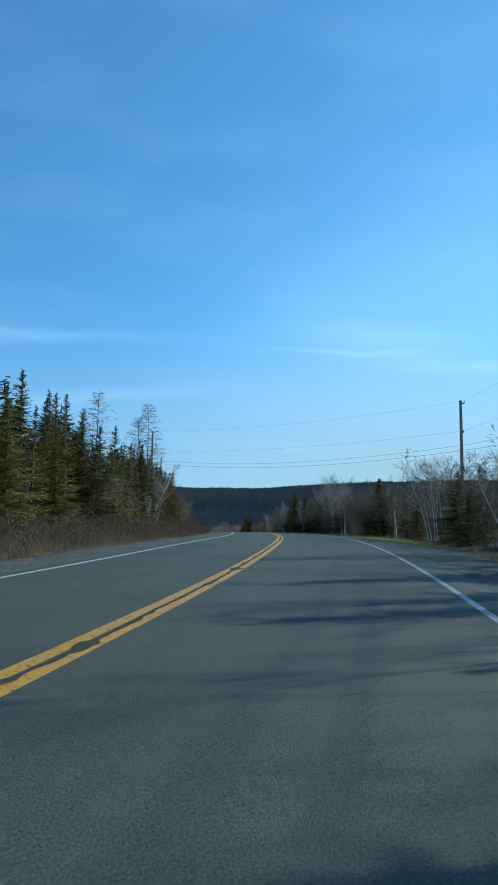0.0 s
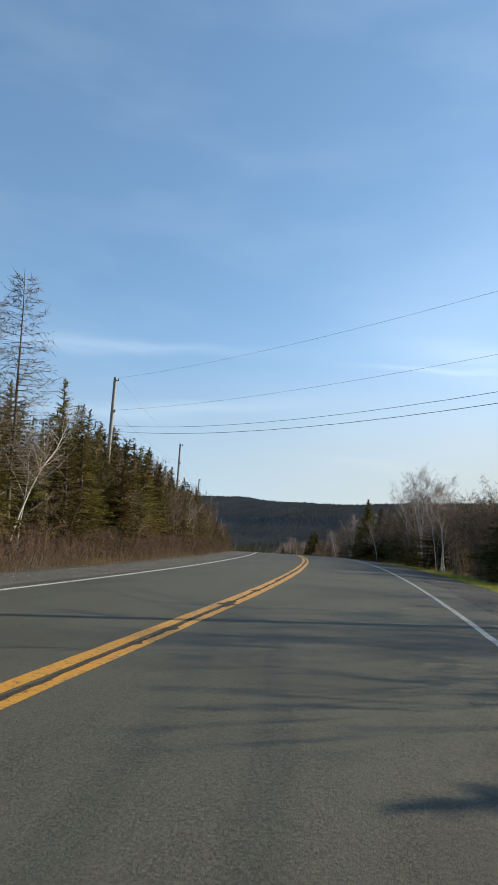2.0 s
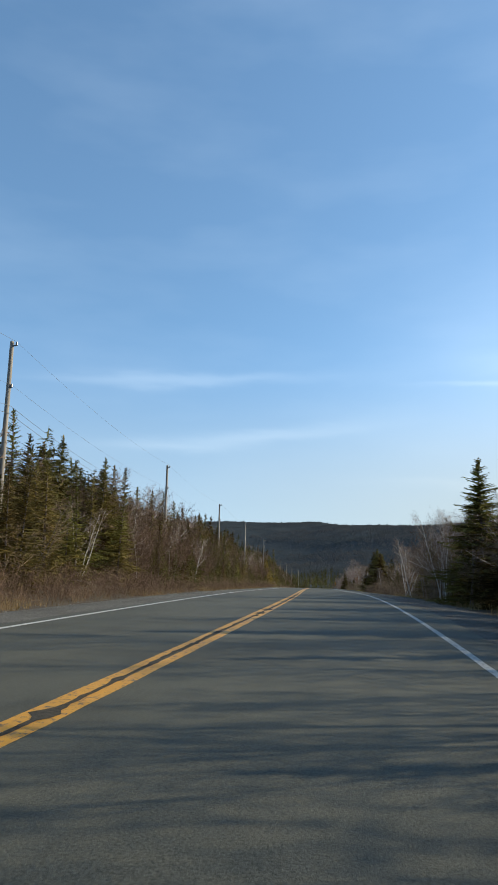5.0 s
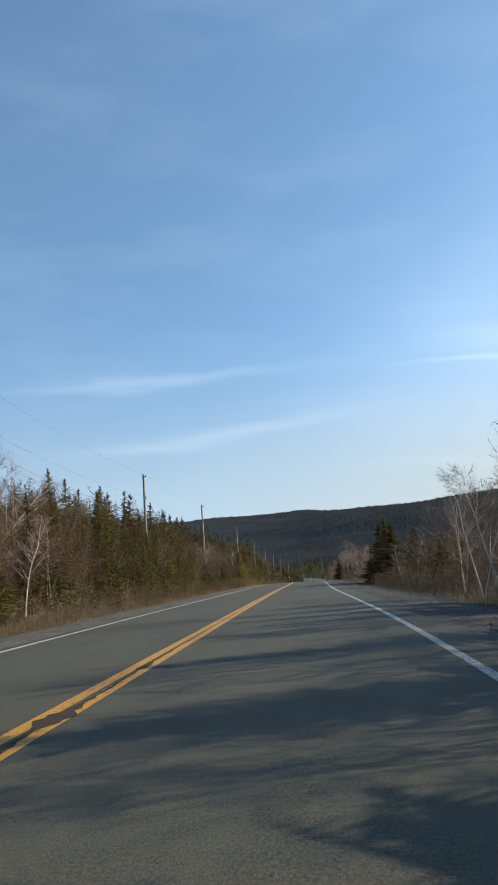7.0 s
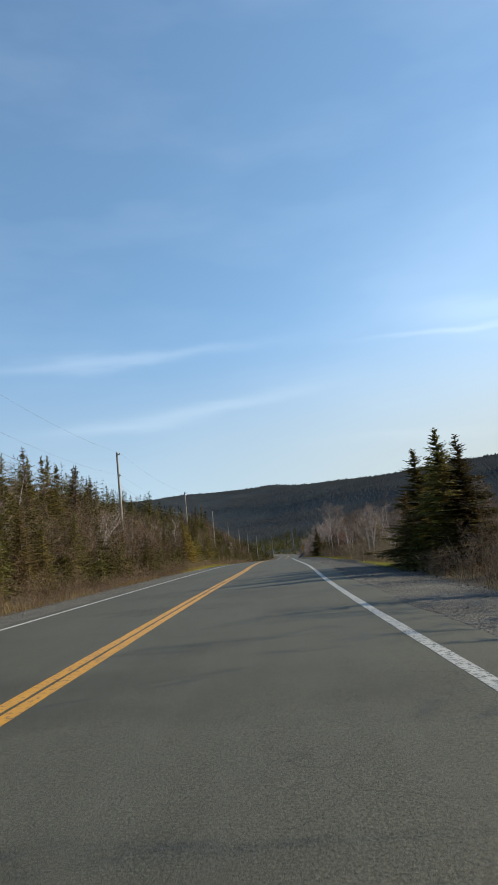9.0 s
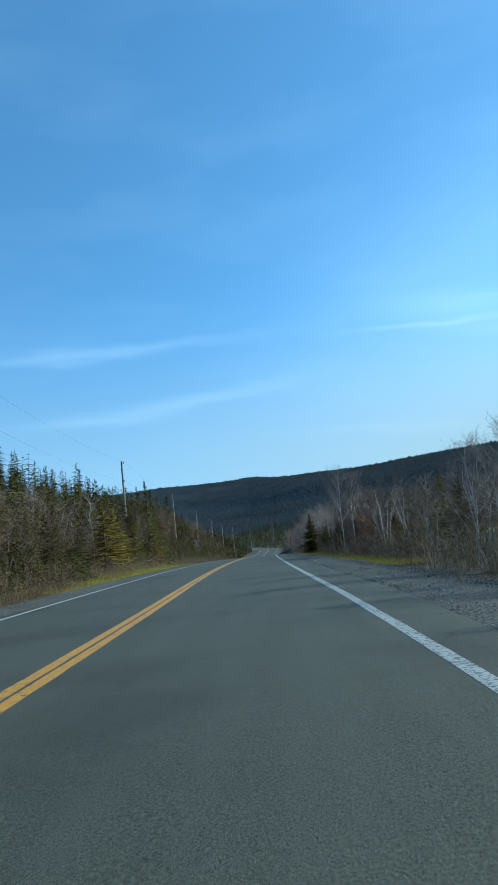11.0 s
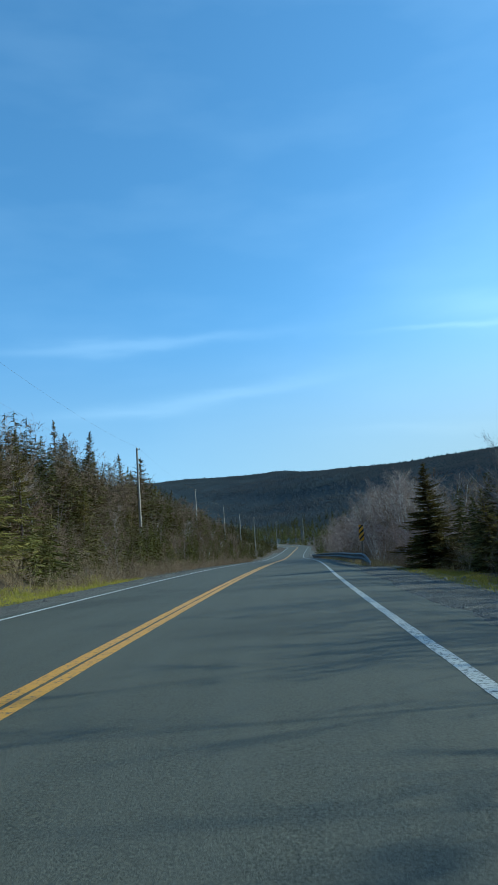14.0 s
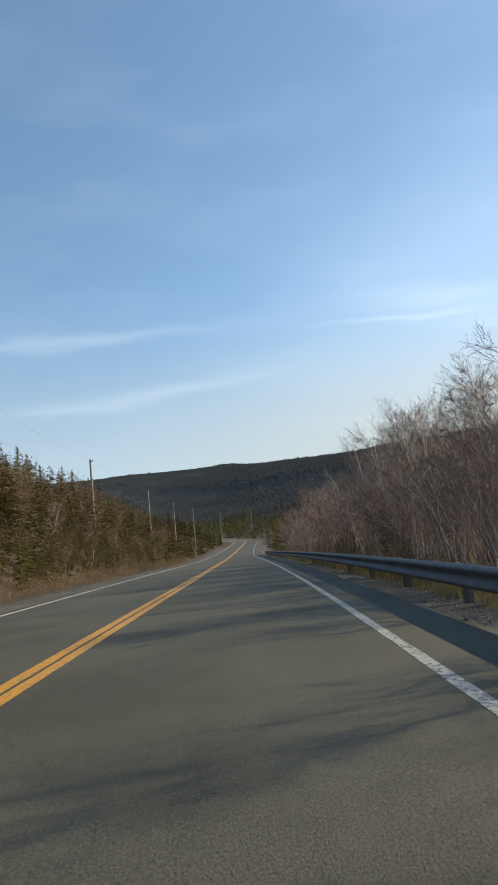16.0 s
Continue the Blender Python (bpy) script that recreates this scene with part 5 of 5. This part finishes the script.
def utility_pole(key, s, lat, top):
    base = Vector(place(s, lat, -0.2))
    tip = over_road(s, lat, top)
    h = tip.z - base.z
    root = new("utility_pole")
    root.location = base
    t = Tri()
    zs = np.linspace(0, h, 5)
    t.stick(np.stack([zs * 0, zs * 0, zs], 1), 0.135 - 0.05 * zs / h, 10)
    v, f = t.arrays()
    part("shaft", mesh_of("shaft", v, f, POLE_WOOD, True), root)
    bm = bmesh.new()
    bmesh.ops.create_cone(bm, segments=10, radius1=0.09, radius2=0.05, depth=0.06, cap_ends=True, matrix=pose(0, 0, h + 0.02))
    part("pole_cap", bm_mesh("pole_cap", bm, POLE_WOOD), root)
    for z, x in ((h - 0.10, 0.22), (h - 1.9, 0.14)):
        bm = bmesh.new()
        box_bm(bm, (x, 0.05, 0.05), pose(x / 2, 0, z - 0.06), 0.008)
        arm = part("bracket", bm_mesh("bracket", bm, STEEL), root, "small steel bracket")
        bm = bmesh.new()
        bmesh.ops.create_cone(bm, segments=8, radius1=0.05, radius2=0.035, depth=0.14, cap_ends=True, matrix=pose(x, 0, z + 0.02))
        part("insulator", bm_mesh("insulator", bm, PORCELAIN), arm, "grey porcelain insulator")
    tagged(root, "tall weathered grey wooden utility pole", "utility pole", "power line poles")
    ATTACH[key] = [tip + Vector((0.22, 0, 0.0)), tip + Vector((0.14, 0, -1.85)), tip + Vector((0.13, 0, -2.72)), tip + Vector((0.13, 0, -3.04))]


for i, q in enumerate(POLES):
    utility_pole(("l", i), *q)
for i, q in enumerate(RIGHT_POLES):
    utility_pole(("r", i), *q)


def wire(a, b, sag, r, label):
    cu = bpy.data.curves.new("wire", "CURVE")
    cu.dimensions, cu.bevel_depth, cu.bevel_resolution = "3D", r, 1
    sp = cu.splines.new("POLY")
    n = 14
    sp.points.add(n)
    for i in range(n + 1):
        u = i / n
        p = a.lerp(b, u) - Vector((0, 0, sag * 4 * u * (1 - u)))
        sp.points[i].co = (*p, 1)
    cu.materials.append(CABLE)
    tagged(new("overhead_wire", cu), label, "wire", "overhead wires")


chain = [("r", 1), ("r", 0)] + [("l", i) for i in range(len(POLES))]
for a, b in zip(chain, chain[1:]):
    for j in range(4):
        d = (ATTACH[a][j] - ATTACH[b][j]).length
        wire(ATTACH[a][j], ATTACH[b][j], 0.014 * d if j < 2 else 0.022 * d, (0.004, 0.004, 0.0075, 0.009)[j],
             "thin dark grey overhead power wire" if j < 2 else "thick dark grey overhead cable")


# ---- guardrail and hazard marker ----
def guardrail():
    root = new("guardrail")
    s = np.concatenate([np.arange(240.9, 247, 0.4), np.arange(247, 336, 1.0)])
    prof = [(0.0, 0.155), (0.035, 0.145), (0.075, 0.115), (0.08, 0.085), (0.045, 0.05), (0.01, 0.02), (0.01, -0.02), (0.045, -0.05), (0.08, -0.085), (0.075, -0.115), (0.035, -0.145), (0.0, -0.155)]
    p, t = along(s)
    out = 1 - smooth(240.9, 247.5, s)
    lat = 4.92 + 0.45 * out
    hgt = 0.36 - 0.40 * (1 - smooth(240.6, 243.6, s))
    V = []
    for side in (0, 1):
        for (o, z) in prof:
            q = lat - o + side * 0.006
            V.append(np.stack([p[:, 0] + np.cos(t) * q, p[:, 1] + np.sin(t) * q, p[:, 2] + hgt + z], 1))
    k, n = len(V), len(s)
    V = np.stack(V, 1).reshape(-1, 3)
    F = []
    h = len(prof)
    for i in range(n - 1):
        for j in range(h - 1):
            a = i * k + j
            F.append((a, a + k, a + k + 1, a + 1))
            b = a + h
            F.append((b, b + 1, b + k + 1, b + k))
    part("rail", mesh_of("rail", V, F, STEEL, True), root, "corrugated galvanised steel rail")
    bm = bmesh.new()
    box_bm(bm, (0.14, 0.13, 1.0), pose(0, 0, -0.22), 0.012)
    me = bm_mesh("post", bm, POST_WOOD)
    bm = bmesh.new()
    box_bm(bm, (0.10, 0.11, 0.30), pose(0, 0, 0.02), 0.01)
    me2 = bm_mesh("block", bm, POST_WOOD)
    for q in np.arange(244.6, 336, 3.8):
        tt = float(along(q)[1][0])
        la = 4.92 + 0.45 * float(1 - smooth(240.9, 247.5, q))
        ob = part("post", me, root)
        ob.matrix_basis = Matrix.Translation(over_road(q, la + 0.19, 0.18)) @ pose(0, 0, 0, 0, 0, math.degrees(tt))
        part("block", me2, ob).matrix_basis = pose(-0.13, 0, 0.16)
    tagged(root, "galvanised steel guardrail on wooden posts beside the shoulder", "guardrail")


guardrail()


def hazard_marker():
    root = new("hazard_marker")
    o = over_road(243.2, 5.22, 0.0)
    root.location = o
    root.rotation_euler = (0, 0, radians(4.5))
    w, h, z0 = 0.22, 0.75, 1.10
    bm = bmesh.new()
    box_bm(bm, (w, 0.006, h), pose(0, 0, z0 + h / 2), 0.002)
    panel = part("panel", bm_mesh("panel", bm, SIGN_YELLOW), root, "yellow panel")
    # black slanting stripes, falling to the left
    pitch, slope = 0.25, 1.0
    for i in range(-2, 5):
        c = i * pitch
        poly = []
        for x in np.linspace(-w / 2, w / 2, 2):
            poly.append((x, c + slope * (x + w / 2)))
        lo = [(x, max(0.0, min(h, z))) for x, z in poly]
        hi = [(x, max(0.0, min(h, z + pitch * 0.40))) for x, z in poly]
        if hi[0][1] - lo[0][1] < 0.005 and hi[1][1] - lo[1][1] < 0.005:
            continue
        bm = bmesh.new()
        n = 8
        vs = []
        for k in range(n + 1):
            x = -w / 2 + w * k / n
            a = max(0.0, min(h, c + slope * (x + w / 2)))
            b = max(0.0, min(h, c + pitch * 0.40 + slope * (x + w / 2)))
            vs.append((bm.verts.new((x, -0.008, z0 + a)), bm.verts.new((x, -0.008, z0 + b))))
        for k in range(n):
            if (vs[k][1].co - vs[k][0].co).length + (vs[k + 1][1].co - vs[k + 1][0].co).length > 0.004:
                bm.faces.new((vs[k][0], vs[k + 1][0], vs[k + 1][1], vs[k][1]))
        part("stripe", bm_mesh("stripe", bm, SIGN_BLACK), panel, "black slanting stripe")
    bm = bmesh.new()
    box_bm(bm, (0.065, 0.065, 2.2), pose(0, 0.042, 0.72), 0.006)
    part("post", bm_mesh("post", bm, POST_WOOD), root, "weathered square wooden post")
    tagged(root, "yellow and black striped hazard marker on a post by the guardrail", "hazard marker")


hazard_marker()


def fallen_branch():
    t = Tri()
    u = np.linspace(0, 1, 9)
    t.stick(np.stack([u * 1.5, 0.15 * np.sin(u * 5), 0.12 + 0.55 * u + 0.10 * np.sin(u * 7)], 1), 0.035 * (1 - 0.75 * u) + 0.004, 6)
    t.stick(np.array([(0.7, 0.1, 0.5), (0.9, 0.3, 0.75), (1.0, 0.42, 0.9)]), [0.014, 0.009, 0.003], 4)
    v, f = t.arrays()
    ob = new("fallen_branch", mesh_of("fallen_branch", v, f, BIRCH, True))
    ob.matrix_basis = pose(*place(224.0, -8.6), 0, 0, 10)
    tagged(ob, "pale bare fallen branch lying in the verge grass", "branch")


fallen_branch()


# a scrap of pale litter, modelled as a rounded lump
def stone(s, lat, size):
    bm = bmesh.new()
    bmesh.ops.create_icosphere(bm, subdivisions=2, radius=size)
    for v in bm.verts:
        v.co *= 0.8 + 0.35 * noise.noise(v.co * (2.2 / size) * 0.6 + Vector((s, lat, 0)))
        v.co.z *= 0.6
    ob = new("stone", bm_mesh("stone", bm, PALE_LITTER))
    ob.location = over_road(s, lat, -0.05 + size * 0.35)
    tagged(ob, "pale scrap of litter lying on the gravel shoulder", "stone")


PALE_LITTER = material("pale_stone", (0.42, 0.36, 0.30), (0.62, 0.58, 0.52), scale=12, rough=0.85, bump=0.4, bump_scale=40)
stone(195.0, 4.75, 0.055)
